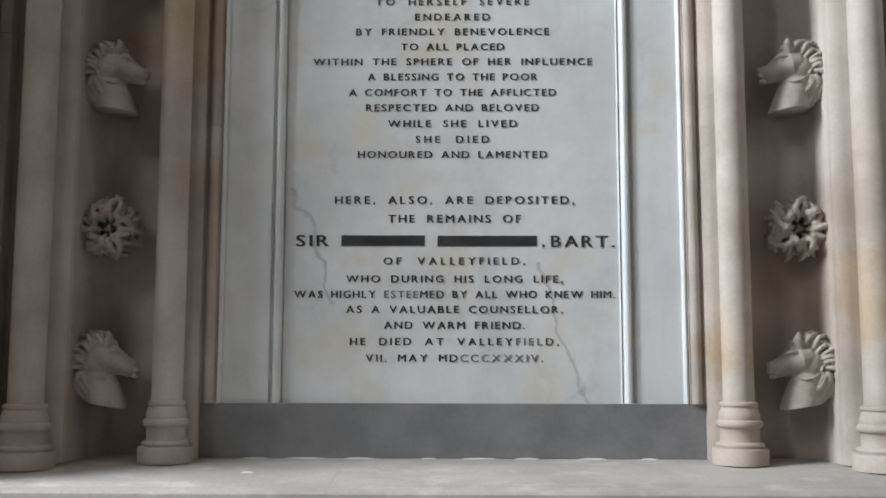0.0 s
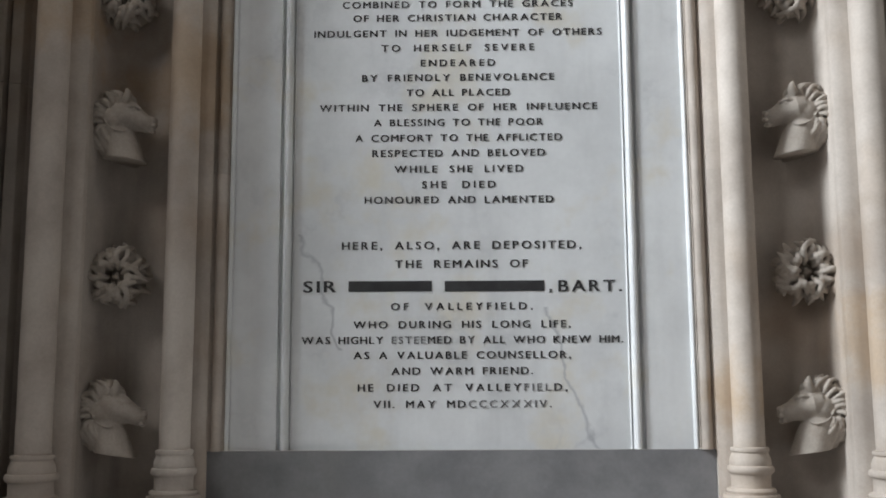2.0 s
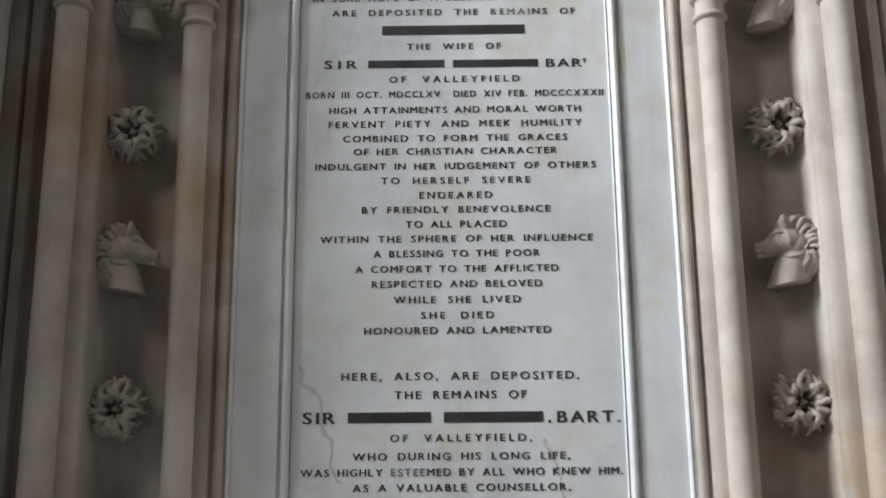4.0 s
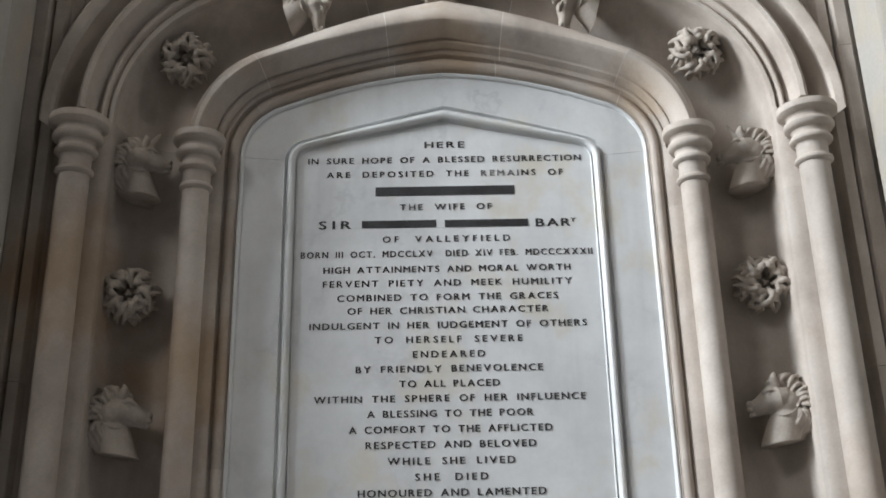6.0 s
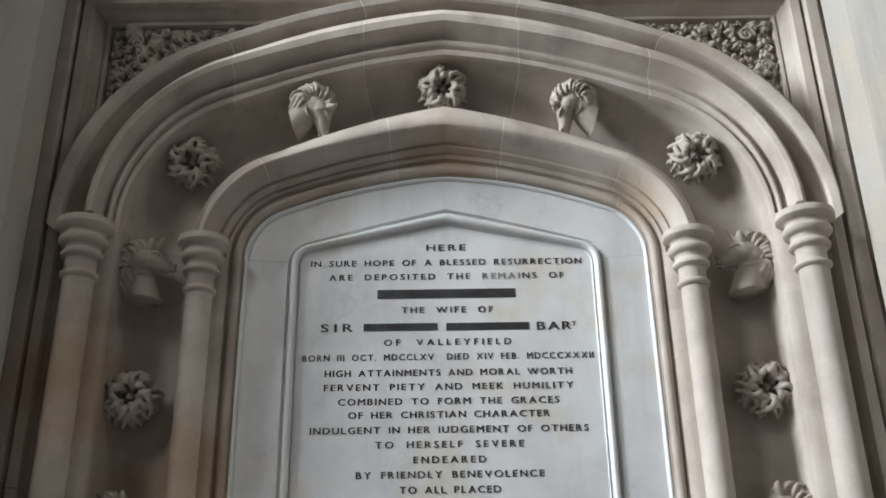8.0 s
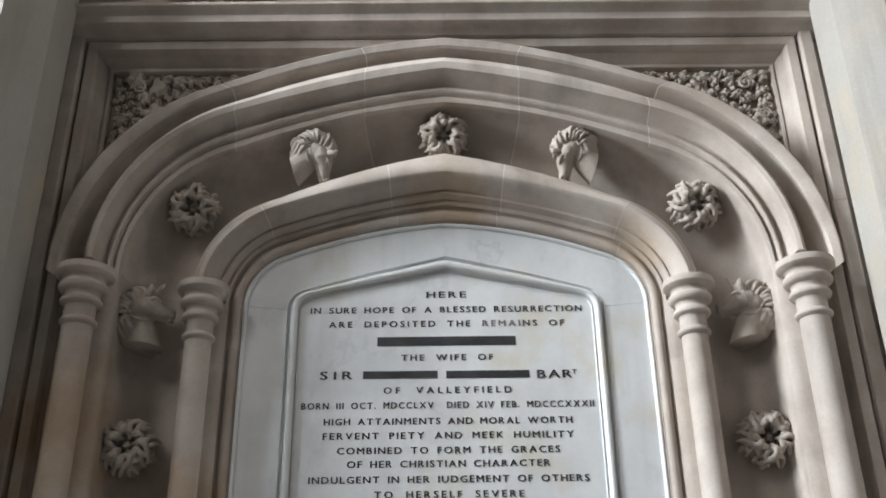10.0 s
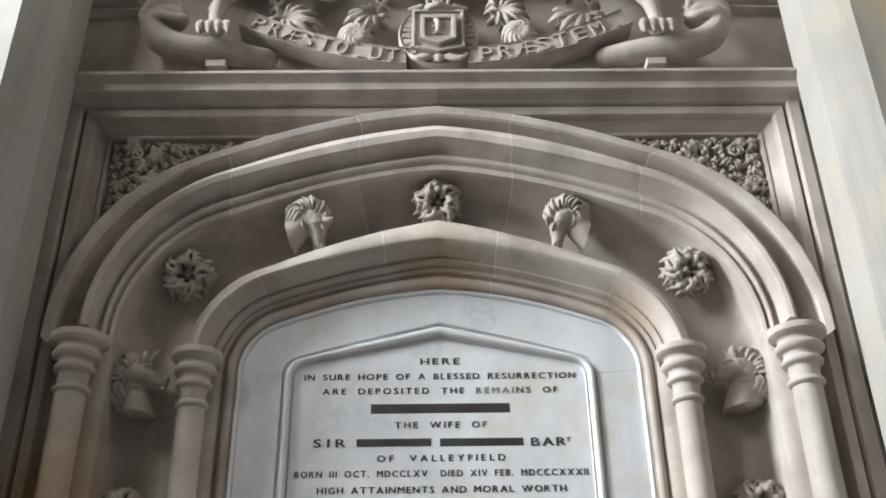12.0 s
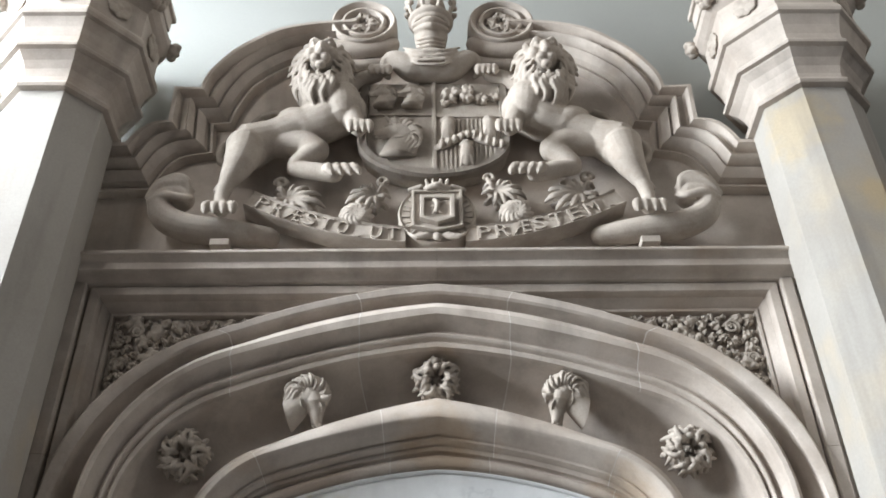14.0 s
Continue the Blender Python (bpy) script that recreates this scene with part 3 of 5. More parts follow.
# ---------------------------------------------------------------- horse heads and leaf bosses in the hollow
def horse_mesh(horn=False, voxel=0.0027):
    """Bust of a horse in relief, looking towards -x, base cut flat."""
    bm = bmesh.new()
    # blunt face, jaw and brow
    tube(bm, [(-0.084, -0.082, 0.012), (-0.066, -0.082, 0.018), (-0.042, -0.078, 0.030), (-0.010, -0.078, 0.038)], [0.0225, 0.0255, 0.033, 0.042], 24)
    tube(bm, [(-0.084, -0.080, -0.009), (-0.058, -0.076, 0.002), (-0.016, -0.070, 0.014)], [0.0095, 0.014, 0.032], 20)
    tube(bm, [(-0.056, -0.088, 0.052), (-0.034, -0.090, 0.062), (-0.012, -0.082, 0.070)], [0.008, 0.014, 0.018], 16)
    ball(bm, (0.010, -0.074, 0.026), 0.044, 0.036, 0.045)
    # slender throat widening to the chest
    tube(bm, [(0.016, -0.055, 0.030), (0.010, -0.062, -0.012), (-0.006, -0.066, -0.055), (-0.022, -0.066, -0.120)], [0.040, 0.041, 0.049, 0.058], 30)
    tube(bm, [(0.030, -0.010, 0.030), (0.026, -0.010, -0.030), (0.008, -0.010, -0.115)], [0.054, 0.052, 0.058], 24)
    for dx, y in ((-0.016, -0.100), (0.010, -0.066)):
        tube(bm, [(dx, y, 0.074), (dx - 0.006, y - 0.004, 0.096), (dx - 0.002, y, 0.114)], [0.011, 0.012, 0.004], 12)
    # eye, nostril, lips, line of the jaw
    tube(bm, [(-0.056, -0.103, 0.052), (-0.040, -0.112, 0.059), (-0.022, -0.109, 0.054)], [0.0035, 0.005, 0.004])
    tube(bm, [(-0.052, -0.104, 0.040), (-0.038, -0.109, 0.037), (-0.024, -0.109, 0.041)], [0.003, 0.0035, 0.003])
    ball(bm, (-0.039, -0.107, 0.047), 0.0075, 0.006, 0.005)
    ball(bm, (-0.099, -0.094, 0.020), 0.010, 0.011, 0.010)
    ball(bm, (-0.100, -0.092, 0.003), 0.009, 0.012, 0.0065)
    ball(bm, (-0.094, -0.088, -0.014), 0.010, 0.011, 0.0065)
    tube(bm, [(-0.034, -0.098, -0.010), (-0.006, -0.112, -0.020), (0.026, -0.110, -0.008), (0.046, -0.100, 0.020)], [0.0015, 0.0028, 0.0028, 0.0015])
    if horn:
        tube(bm, [(-0.034, -0.092, 0.080), (-0.060, -0.092, 0.122)], [0.011, 0.004])
    rnd = random.Random(5)
    # forelock
    for k in range(3):
        tube(bm, [(-0.018 + 0.006 * k, -0.090, 0.078), (-0.034 + 0.006 * k, -0.096, 0.088), (-0.044 + 0.008 * k, -0.092, 0.076 - 0.003 * k)], [0.006, 0.007, 0.004])
    # mane: combed strands from the crest backwards, drooping at their ends
    for i in range(17):
        a = radians(88 - i * 8.2 + 5 * (rnd.random() - 0.5))
        k = 1.0 + 0.16 * (rnd.random() - 0.5)
        wave = 0.14 * (rnd.random() - 0.5)
        lift = -0.094 if i % 2 else -0.084
        pts = []
        for t, dy, wob in ((0.0, 0.0, 0.10), (0.35, -0.006, 0.14), (0.7, 0.002, 0.02), (1.0, 0.026, -0.16)):
            r = (0.046 + 0.047 * t) * k
            q = a + wob + wave * math.sin(5.0 * t)
            pts.append((0.004 + r * math.cos(q), lift + dy, 0.022 + r * math.sin(q) * 1.02))
        tube(bm, pts, [0.005, 0.0062, 0.0066, 0.0045], 10)
        tube(bm, [(0.004 + r * math.cos(a), -0.055, 0.022 + r * math.sin(a)) for r in (0.060, 0.082, 0.090)], [0.012, 0.011, 0.008], 10)
        tube(bm, [(0.004 + r * math.cos(a), -0.020, 0.022 + r * math.sin(a)) for r in (0.060, 0.084)], [0.016, 0.012], 10)
    # lower locks swept forward down the side of the neck
    for k in range(7):
        s = k / 6
        y = -0.094 + 0.005 * (k % 2) + 0.020 * s
        tube(bm, [(0.050 + 0.034 * s, y, -0.004 - 0.012 * s), (0.040 + 0.046 * s, y - 0.006, -0.030 - 0.010 * s), (0.024 + 0.052 * s, y - 0.004, -0.054 - 0.006 * s), (0.018 + 0.040 * s, y, -0.090 + 0.020 * s)], [0.006, 0.0068, 0.0068, 0.004], 10)
    tube(bm, [(0.062, -0.055, -0.010), (0.055, -0.055, -0.045), (0.034, -0.055, -0.080)], [0.026, 0.026, 0.018], 14)
    return carve(bm, voxel, 1, 0.0004, [((0, 0, -0.098), (0.16, 0, -1)), ((0, 0.048, 0), (0, 1, 0))])


def boss_mesh(seed, leaves=5):
    """Crumpled, lobed leaves folded round a small sunk bud."""
    rnd = random.Random(seed)
    bm = bmesh.new()
    ring = [(0.052 * math.cos(math.tau * i / 16), -0.004, 0.052 * math.sin(math.tau * i / 16)) for i in range(17)]
    tube(bm, ring, [0.030] * 17, 10, 1.5)
    ball(bm, (0.0, -0.040, 0.0), 0.026, 0.020, 0.026)
    for i in range(3):
        q = math.tau * i / 3 + seed
        ball(bm, (0.008 * math.cos(q), -0.060, 0.008 * math.sin(q)), 0.009, 0.010, 0.009)

    def at(r, b, y):
        return (r * math.cos(b), y, r * math.sin(b))
    for i in range(leaves):
        a = math.tau * (i + 0.35 * rnd.random()) / leaves + 0.3
        turn = 0.7 * (rnd.random() - 0.5)
        reach = 0.92 + 0.20 * rnd.random()
        # raised, twisting rib and the fold beside it
        for d, h in ((0.16, 0.0), (-0.16, 0.012)):
            tube(bm, [at(0.024, a - turn * 0.5, -0.070), at(0.044, a + d * 0.6, -0.096 + h), at(0.064 * reach, a + turn * 0.6 + d * 1.5, -0.102 + h), at(0.084 * reach, a + turn + d * 0.4, -0.088 + h), at(0.098 * reach, a + turn * 1.3 - d, -0.058)], [0.006, 0.0085, 0.0105, 0.0095, 0.006], 12, 0.8)
        tube(bm, [at(0.034, a + 0.34, -0.072), at(0.056, a + 0.30 + turn * 0.4, -0.090), at(0.082, a + 0.20 + turn, -0.082)], [0.006, 0.010, 0.006], 10)
        # side lobes that curl over
        for sgn in (1, -1):
            for r0, spread, y, w in ((0.046, 0.62, -0.078, 0.0105), (0.066, 0.48, -0.066, 0.0110), (0.080, 0.24, -0.060, 0.0085)):
                e = sgn * spread * (0.75 + 0.5 * rnd.random())
                dy = 0.026 * (rnd.random() - 0.5)
                r1 = r0 + 0.012 + 0.018 * rnd.random()
                tube(bm, [at(r0 - 0.006, a + turn * 0.5 + e * 0.25, y - 0.004), at(r0 + 0.006, a + turn * 0.6 + e * 0.7, y - 0.016 + dy), at(r1, a + turn * 0.6 + e * 1.12, y + 0.006 + dy)], [w * 0.8, w * 1.2, w * 0.55], 10, 0.8)
        # outer tips bent back to the moulding
        tube(bm, [at(0.060, a + 0.5, -0.046), at(0.088, a + 0.55 + turn * 0.4, -0.050), at(0.102 * reach, a + 0.6 + turn, -0.016)], [0.014, 0.013, 0.006], 10)
        tube(bm, [at(0.055, a, -0.040), at(0.086, a + turn, -0.036), at(0.094, a + turn, 0.0)], [0.018, 0.015, 0.010], 10)
    return carve(bm, 0.0027, 1, 0.0010, [((0, 0.048, 0), (0, 1, 0))])


HORSE, UNICORN = horse_mesh(), horse_mesh(True)
HORSE_M, UNICORN_M = mirrored(HORSE), mirrored(UNICORN)
BOSS_A, BOSS_B = boss_mesh(3), boss_mesh(11, 6)
for side in (-1, 1):
    for z, me in ((1.110, (HORSE, HORSE_M)), (2.075, (HORSE, HORSE_M)), (3.012, (UNICORN, UNICORN_M))):
        ob = with_mesh("horse_head_carving", me[0 if side > 0 else 1], CARVED, pose(CX + side * 1.142, 0.0, z, 0, 0, -9 * side) @ Matrix.Diagonal((1.13, 1.06, 1.10, 1)))
        tagged(ob, "carved limestone horse head with curled mane" if me[0] is HORSE else "carved limestone unicorn head with short horn", "carving", "heads in the hollow moulding")
    for z, me in ((1.576, BOSS_B), (2.537, BOSS_A)):
        ob = with_mesh("leaf_boss", me, CARVED, pose(CX + side * 1.130, 0.0, z, 0, 40 * side, 0))
        tagged(ob, "carved limestone leaf boss of crumpled lobed leaves", "carving", "leaf bosses in the hollow moulding")
    ob = with_mesh("leaf_boss", BOSS_A, CARVED, pose(CX + side * 0.985, -0.02, 3.492, 18, 0, 0) @ pose(0, 0, 0, 0, -20 * side, 0))
    tagged(ob, "carved limestone leaf boss of crumpled lobed leaves", "carving", "leaf bosses in the hollow moulding")
    ob = with_mesh("horse_head_carving", HORSE if side > 0 else HORSE_M, CARVED, pose(CX + side * 0.523, -0.045, 3.712, 24, 0, 0) @ pose(0, 0, 0, 0, -66 * side, 0) @ Matrix.Diagonal((1.10, 1.0, 0.90, 1)))
    tagged(ob, "carved limestone horse head bowing under the arch", "carving", "heads in the hollow moulding")
ob = with_mesh("leaf_boss", BOSS_B, CARVED, pose(CX, -0.02, 3.822, 20, 0, 0) @ pose(0, 0, 0, 0, 90, 0) @ Matrix.Diagonal((0.95, 1, 0.95, 1)))
tagged(ob, "carved limestone leaf boss at the arch's crown", "carving", "leaf bosses in the hollow moulding")


# ---------------------------------------------------------------- carved spandrels
LEAVES = []
for shape in range(5):
    bm = bmesh.new()
    rnd = random.Random(40 + shape)
    for off, k in ((0, 1.0), (0.85, 0.85), (-0.85, 0.85), (1.75, 0.65), (-1.75, 0.65), (0.42, 0.80), (-0.42, 0.80)):
        q = off + 0.25 * (rnd.random() - 0.5)
        k *= 0.9 + 0.25 * rnd.random()
        dx, dz = math.cos(q) * 0.05 * k, math.sin(q) * 0.05 * k
        tube(bm, [(0, 0.006, 0), (dx * 0.5, -0.018 - 0.006 * rnd.random(), dz * 0.5), (dx * 0.8, -0.016, dz * 0.8), (dx * 1.05, -0.002, dz * 1.05)], [0.010, 0.0125, 0.011, 0.005], 10, 0.75)
        tube(bm, [(0, -0.014, 0), (dx * 0.5, -0.031, dz * 0.5), (dx * 0.8, -0.026, dz * 0.8)], [0.002, 0.003, 0.002], 6)
    ball(bm, (0.0, -0.010, 0.0), 0.016, 0.012, 0.016)
    LEAVES.append(carve(bm, 0.0036, 1, 0.001))


def spandrel(side):
    sp = empty("spandrel_panel")
    us = [i / 30 for i in range(0, 23)]
    low = [(CX + side * (arch_point(1.43, u)[0] - CX), arch_point(1.43, u)[1]) for u in us]
    outline = low + [(CX + side * 1.381, low[-1][1]), (CX + side * 1.381, 4.128), (low[0][0], 4.128)] if low[0][1] < 4.128 else [(x, z) for x, z in low if z < 4.126] + [(CX + side * 1.381, low[-1][1]), (CX + side * 1.381, 4.128)]
    bm = bmesh.new()
    a = [bm.verts.new((x, -0.068, z)) for x, z in outline]
    d = [bm.verts.new((x, 0.10, z)) for x, z in outline]
    bm.faces.new(a)
    bm.faces.new(d[::-1])
    for i in range(len(a)):
        k = (i + 1) % len(a)
        bm.faces.new((a[i], a[k], d[k], d[i]))
    part("ground", bm, STONE, sp)
    rnd = random.Random(21 if side > 0 else 22)
    curve = sorted((arch_point(1.468, i / 60)[0] - CX, arch_point(1.468, i / 60)[1]) for i in range(61))
    cxs, czs = [p[0] for p in curve], [p[1] for p in curve]
    placed = []
    for _ in range(6000):
        x, z = rnd.uniform(0.74, 1.362), rnd.uniform(3.58, 4.10)
        size = rnd.choice((0.062, 0.054, 0.046, 0.036, 0.026) if _ < 2500 else (0.028, 0.022, 0.017))
        pad = size * 0.66
        if x > 1.369 - pad or z > 4.109 - pad or z < np.interp(x, cxs, czs) + pad:
            continue
        if any((x - p) ** 2 + (z - q) ** 2 < (0.60 * (size + s)) ** 2 for p, q, s in placed):
            continue
        placed.append((x, z, size))
        k = size / 0.05
        with_mesh("leaf", rnd.choice(LEAVES), CARVED, pose(CX + side * x, -0.070, z, rnd.uniform(-14, 14), rnd.uniform(0, 360), rnd.uniform(-14, 14)) @ Matrix.Diagonal((k, 0.75 + 0.5 * k, k, 1)), sp)
    for cx, cz, r in ((1.261, 4.038, 0.034), (1.321, 3.883, 0.026), (1.096, 4.068, 0.020)):
        bm = bmesh.new()
        tube(bm, [(CX + side * (cx + r * (1 - i / 16) * math.cos(i * 0.75)), -0.098, cz + r * (1 - i / 16) * math.sin(i * 0.75)) for i in range(14)], [0.006] * 14, 8)
        part("tendril", bm, CARVED, sp, smooth=True)
    return tagged(sp, "spandrel carved with scrolling vine leaves in limestone", "carving", "carved spandrels")


spandrel(-1)
spandrel(1)

# ---------------------------------------------------------------- pediment
pediment = empty("pediment")
PX = -0.02
PC = -0.011          # axis of the pediment
# coping line from the foot to the volute: half widths and heights of its outer and inner edges
outer_edge = [(1.60, 4.985), (1.445, 4.985), (1.395, 5.075), (1.335, 5.122), (1.268, 5.133), (1.274, 5.370), (1.142, 5.362), (1.118, 5.480), (1.013, 5.645), (0.872, 5.772), (0.80, 5.815), (0.718, 5.843), (0.60, 5.868), (0.40, 5.885)]
inner_edge = [(1.60, 4.763), (1.305, 4.770), (1.255, 4.905), (1.180, 4.982), (1.050, 5.010), (1.070, 5.200), (0.985, 5.212), (0.965, 5.310), (0.902, 5.470), (0.80, 5.575), (0.72, 5.630), (0.645, 5.665), (0.55, 5.690), (0.40, 5.715)]


def curved(pts, n=4):
    """The same line with smooth points between, straight only where it has two points."""
    if len(pts) < 3:
        return pts
    out = []
    for i in range(len(pts) - 1):
        p = [Vector(pts[max(0, min(k, len(pts) - 1))]) for k in (i - 1, i, i + 1, i + 2)]
        for m in range(n):
            t = m / n
            out.append(tuple(0.5 * (2 * p[1] + (p[2] - p[0]) * t + (2 * p[0] - 5 * p[1] + 4 * p[2] - p[3]) * t * t + (3 * p[1] - p[0] - 3 * p[2] + p[3]) * t ** 3)))
    return out + [pts[-1]]


coping_profile = [(0.0, 0.02), (0.0, -0.145), (0.05, -0.172), (0.11, -0.168), (0.13, -0.152), (0.18, -0.156), (0.22, -0.190), (0.40, -0.222), (0.43, -0.205), (0.47, -0.208), (0.50, -0.250), (0.57, -0.268), (0.62, -0.256), (0.65, -0.226), (0.80, -0.228), (0.86, -0.262), (0.90, -0.276), (1.0, -0.276), (1.0, 0.02)]
for side in (-1, 1):
    for a, b in ((0, 1), (1, 4), (4, 5), (5, 6), (6, 9), (9, 13)):
        bm = bmesh.new()
        rows = []
        for (ox, oz), (ix, iz) in zip(curved(outer_edge[a:b + 1]), curved(inner_edge[a:b + 1])):
            rows.append([(PC + side * (ix + (ox - ix) * k), y, iz + (oz - iz) * k) for k, y in coping_profile])
        grid_faces(bm, rows, closed_v=True, caps=True)
        mesh_object("coping_stone", bm, STONE, pediment, smooth=True)
    # volute
    bm = bmesh.new()
    prof = [(0.092, -0.222), (0.098, -0.256), (0.108, -0.266), (0.120, -0.262), (0.126, -0.240), (0.134, -0.238), (0.150, -0.262), (0.166, -0.272), (0.174, -0.266), (0.180, -0.246), (0.184, -0.20), (0.184, 0.02)]
    rows = []
    for r, y in prof:
        rows.append([(PC + side * 0.362 + r * math.cos(math.tau * i / 48) * 0.96, y, 5.885 + r * math.sin(math.tau * i / 48) * 0.94) for i in range(48)])
    grid_faces(bm, rows, closed_v=True, caps=True)
    vol = mesh_object("volute", bm, STONE, pediment, smooth=True)
    ob = with_mesh("rosette", BOSS_B, CARVED, pose(PC + side * 0.362, -0.212, 5.885, 0, 30, 0) @ Matrix.Diagonal((0.80, 0.5, 0.80, 1)), vol)
    # scrolled shoulder between volute and coping
    bm = bmesh.new()
    tube(bm, [(PC + side * 0.52, -0.19, 5.737), (PC + side * 0.42, -0.20, 5.711), (PC + side * 0.30, -0.20, 5.719), (PC + side * 0.215, -0.20, 5.768)], [0.062, 0.055, 0.050, 0.042], 14)
    tube(bm, [(PC + side * 0.50, -0.17, 5.655), (PC + side * 0.40, -0.17, 5.639), (PC + side * 0.29, -0.17, 5.649), (PC + side * 0.20, -0.17, 5.680)], [0.036, 0.034, 0.032, 0.028], 14)
    mesh_object("scroll_shoulder", bm, STONE, pediment, smooth=True)
# backing slab, under the middle of the coping
top_x = [0.0, 0.30, 0.49, 0.62, 0.73, 0.85, 0.96, 1.02, 1.07, 1.16, 1.165, 1.26, 1.33, 1.38, 1.59]
top_z = [5.727, 5.727, 5.747, 5.727, 5.675, 5.603, 5.490, 5.345, 5.242, 5.221, 5.046, 5.005, 4.901, 4.809, 4.809]
bm = bmesh.new()
rows = []
for s in [-x for x in top_x[::-1]] + top_x[1:]:
    t = top_z[top_x.index(abs(s))]
    rows.append([(PC + s, -0.125, 4.300), (PC + s, -0.125, t), (PC + s, 0.02, t), (PC + s, 0.02, 4.300)])
grid_faces(bm, rows, closed_v=True, caps=True)
part("backing", bm, STONE, pediment)
tagged(pediment, "scrolled limestone pediment with moulded coping and volutes", "pediment")


# ---------------------------------------------------------------- heraldic carvings
# the carvings are drawn about their own axis and foot, then set on the pediment's face
SEAT = Matrix.Translation((PC, 0, 4.365)) @ Matrix.Diagonal((1.011, 1, 1.0317, 1)) @ Matrix.Translation((-PX, 0, -4.3))


def seated(ob):
    ob.matrix_basis = SEAT @ ob.matrix_basis
    return ob


def lion_mesh():
    """A heraldic lion in high relief, about the axis x = 0; its head towards the middle."""
    rnd = random.Random(8)
    bm = bmesh.new()
    T = lambda p, r, f=1.0: tube(bm, p, r, 20 if max(r) > 0.03 else 10, f)
    # trunk, belly tucked up, rump
    T([(-0.445, -0.27, 5.10), (-0.540, -0.26, 5.045), (-0.660, -0.25, 5.005), (-0.770, -0.25, 4.950), (-0.870, -0.255, 4.890)], [0.105, 0.108, 0.092, 0.086, 0.110])
    ball(bm, (-0.880, -0.265, 4.860), 0.098, 0.085, 0.112)
    T([(-0.470, -0.29, 5.16), (-0.455, -0.30, 5.07)], [0.10, 0.092])
    # fore leg on the shield's flank
    T([(-0.440, -0.30, 5.10), (-0.402, -0.315, 5.010), (-0.370, -0.325, 4.930)], [0.062, 0.050, 0.038])
    # raised fore leg to the shield's top
    T([(-0.470, -0.25, 5.24), (-0.380, -0.245, 5.345), (-0.300, -0.25, 5.372)], [0.05, 0.040, 0.034])
    # near hind leg
    T([(-0.885, -0.29, 4.850), (-0.900, -0.31, 4.730), (-0.945, -0.30, 4.610), (-0.958, -0.30, 4.520), (-0.945, -0.315, 4.460)], [0.094, 0.072, 0.036, 0.030, 0.036])
    T([(-0.925, -0.285, 4.66), (-0.985, -0.28, 4.60)], [0.030, 0.020])
    # far hind leg, thrown forward
    T([(-0.800, -0.25, 4.90), (-0.640, -0.255, 4.900), (-0.565, -0.265, 4.850)], [0.060, 0.066, 0.060])
    T([(-0.560, -0.27, 4.850), (-0.640, -0.27, 4.770), (-0.655, -0.27, 4.735)], [0.056, 0.044, 0.036])
    T([(-0.655, -0.27, 4.735), (-0.560, -0.285, 4.705), (-0.470, -0.30, 4.670)], [0.036, 0.042, 0.038])

    def paw(x, y, z, w, dx=0.0, dz=-0.03):
        for i in range(4):
            o = (i - 1.5) * w / 3.4
            T([(x + o * 0.7, y, z + 0.012), (x + o + dx * 0.5, y - 0.034, z + dz * 0.2), (x + o * 1.05 + dx, y - 0.034, z + dz)], [0.026, 0.0235, 0.019])
            T([(x + o * 1.05 + dx * 1.05, y - 0.046, z + dz * 1.25), (x + o * 1.05 + dx * 1.2, y - 0.040, z + dz * 1.9)], [0.008, 0.004])
    paw(-0.945, -0.320, 4.455, 0.125)
    paw(-0.455, -0.315, 4.675, 0.13, 0.035, -0.03)
    paw(-0.365, -0.325, 4.935, 0.095, 0.004, -0.035)
    paw(-0.285, -0.265, 5.375, 0.085, 0.006, -0.028)
    # ribs, low under the skin, and the shoulder
    for i in range(4):
        x = -0.585 - 0.042 * i
        y = -0.338 + 0.006 * i
        T([(x + 0.030, y + 0.010, 5.085 - 0.020 * i), (x + 0.008, y + 0.004, 5.035 - 0.020 * i), (x - 0.004, y + 0.014, 4.990 - 0.020 * i)], [0.010, 0.012, 0.010])
    ball(bm, (-0.452, -0.305, 5.085), 0.085, 0.075, 0.090)
    ball(bm, (-0.640, -0.265, 5.015), 0.13, 0.086, 0.082, 0.35)
    # tail
    T([(-0.955, -0.22, 4.80), (-1.010, -0.215, 4.83), (-1.020, -0.21, 4.90), (-0.985, -0.20, 4.955), (-0.89, -0.175, 4.985)], [0.018, 0.020, 0.021, 0.020, 0.018])
    T([(-0.770, -0.15, 5.10), (-0.755, -0.165, 5.165), (-0.80, -0.17, 5.185), (-0.845, -0.17, 5.160)], [0.016, 0.018, 0.02, 0.022])
    for i in range(5):
        T([(-0.835, -0.165, 5.17), (-0.865 - 0.008 * i, -0.185, 5.14 - 0.01 * i), (-0.900 + 0.02 * i, -0.17, 5.075 + 0.006 * i)], [0.015, 0.017, 0.005])
    # head, set well forward of the mane
    hx, hy, hz = -0.556, -0.385, 5.345
    ball(bm, (hx, hy, hz), 0.076, 0.075, 0.092)
    tube(bm, [(hx, hy - 0.058, hz + 0.040), (hx, hy - 0.078, hz - 0.010), (hx, hy - 0.084, hz - 0.044)], [0.019, 0.019, 0.021], 14)
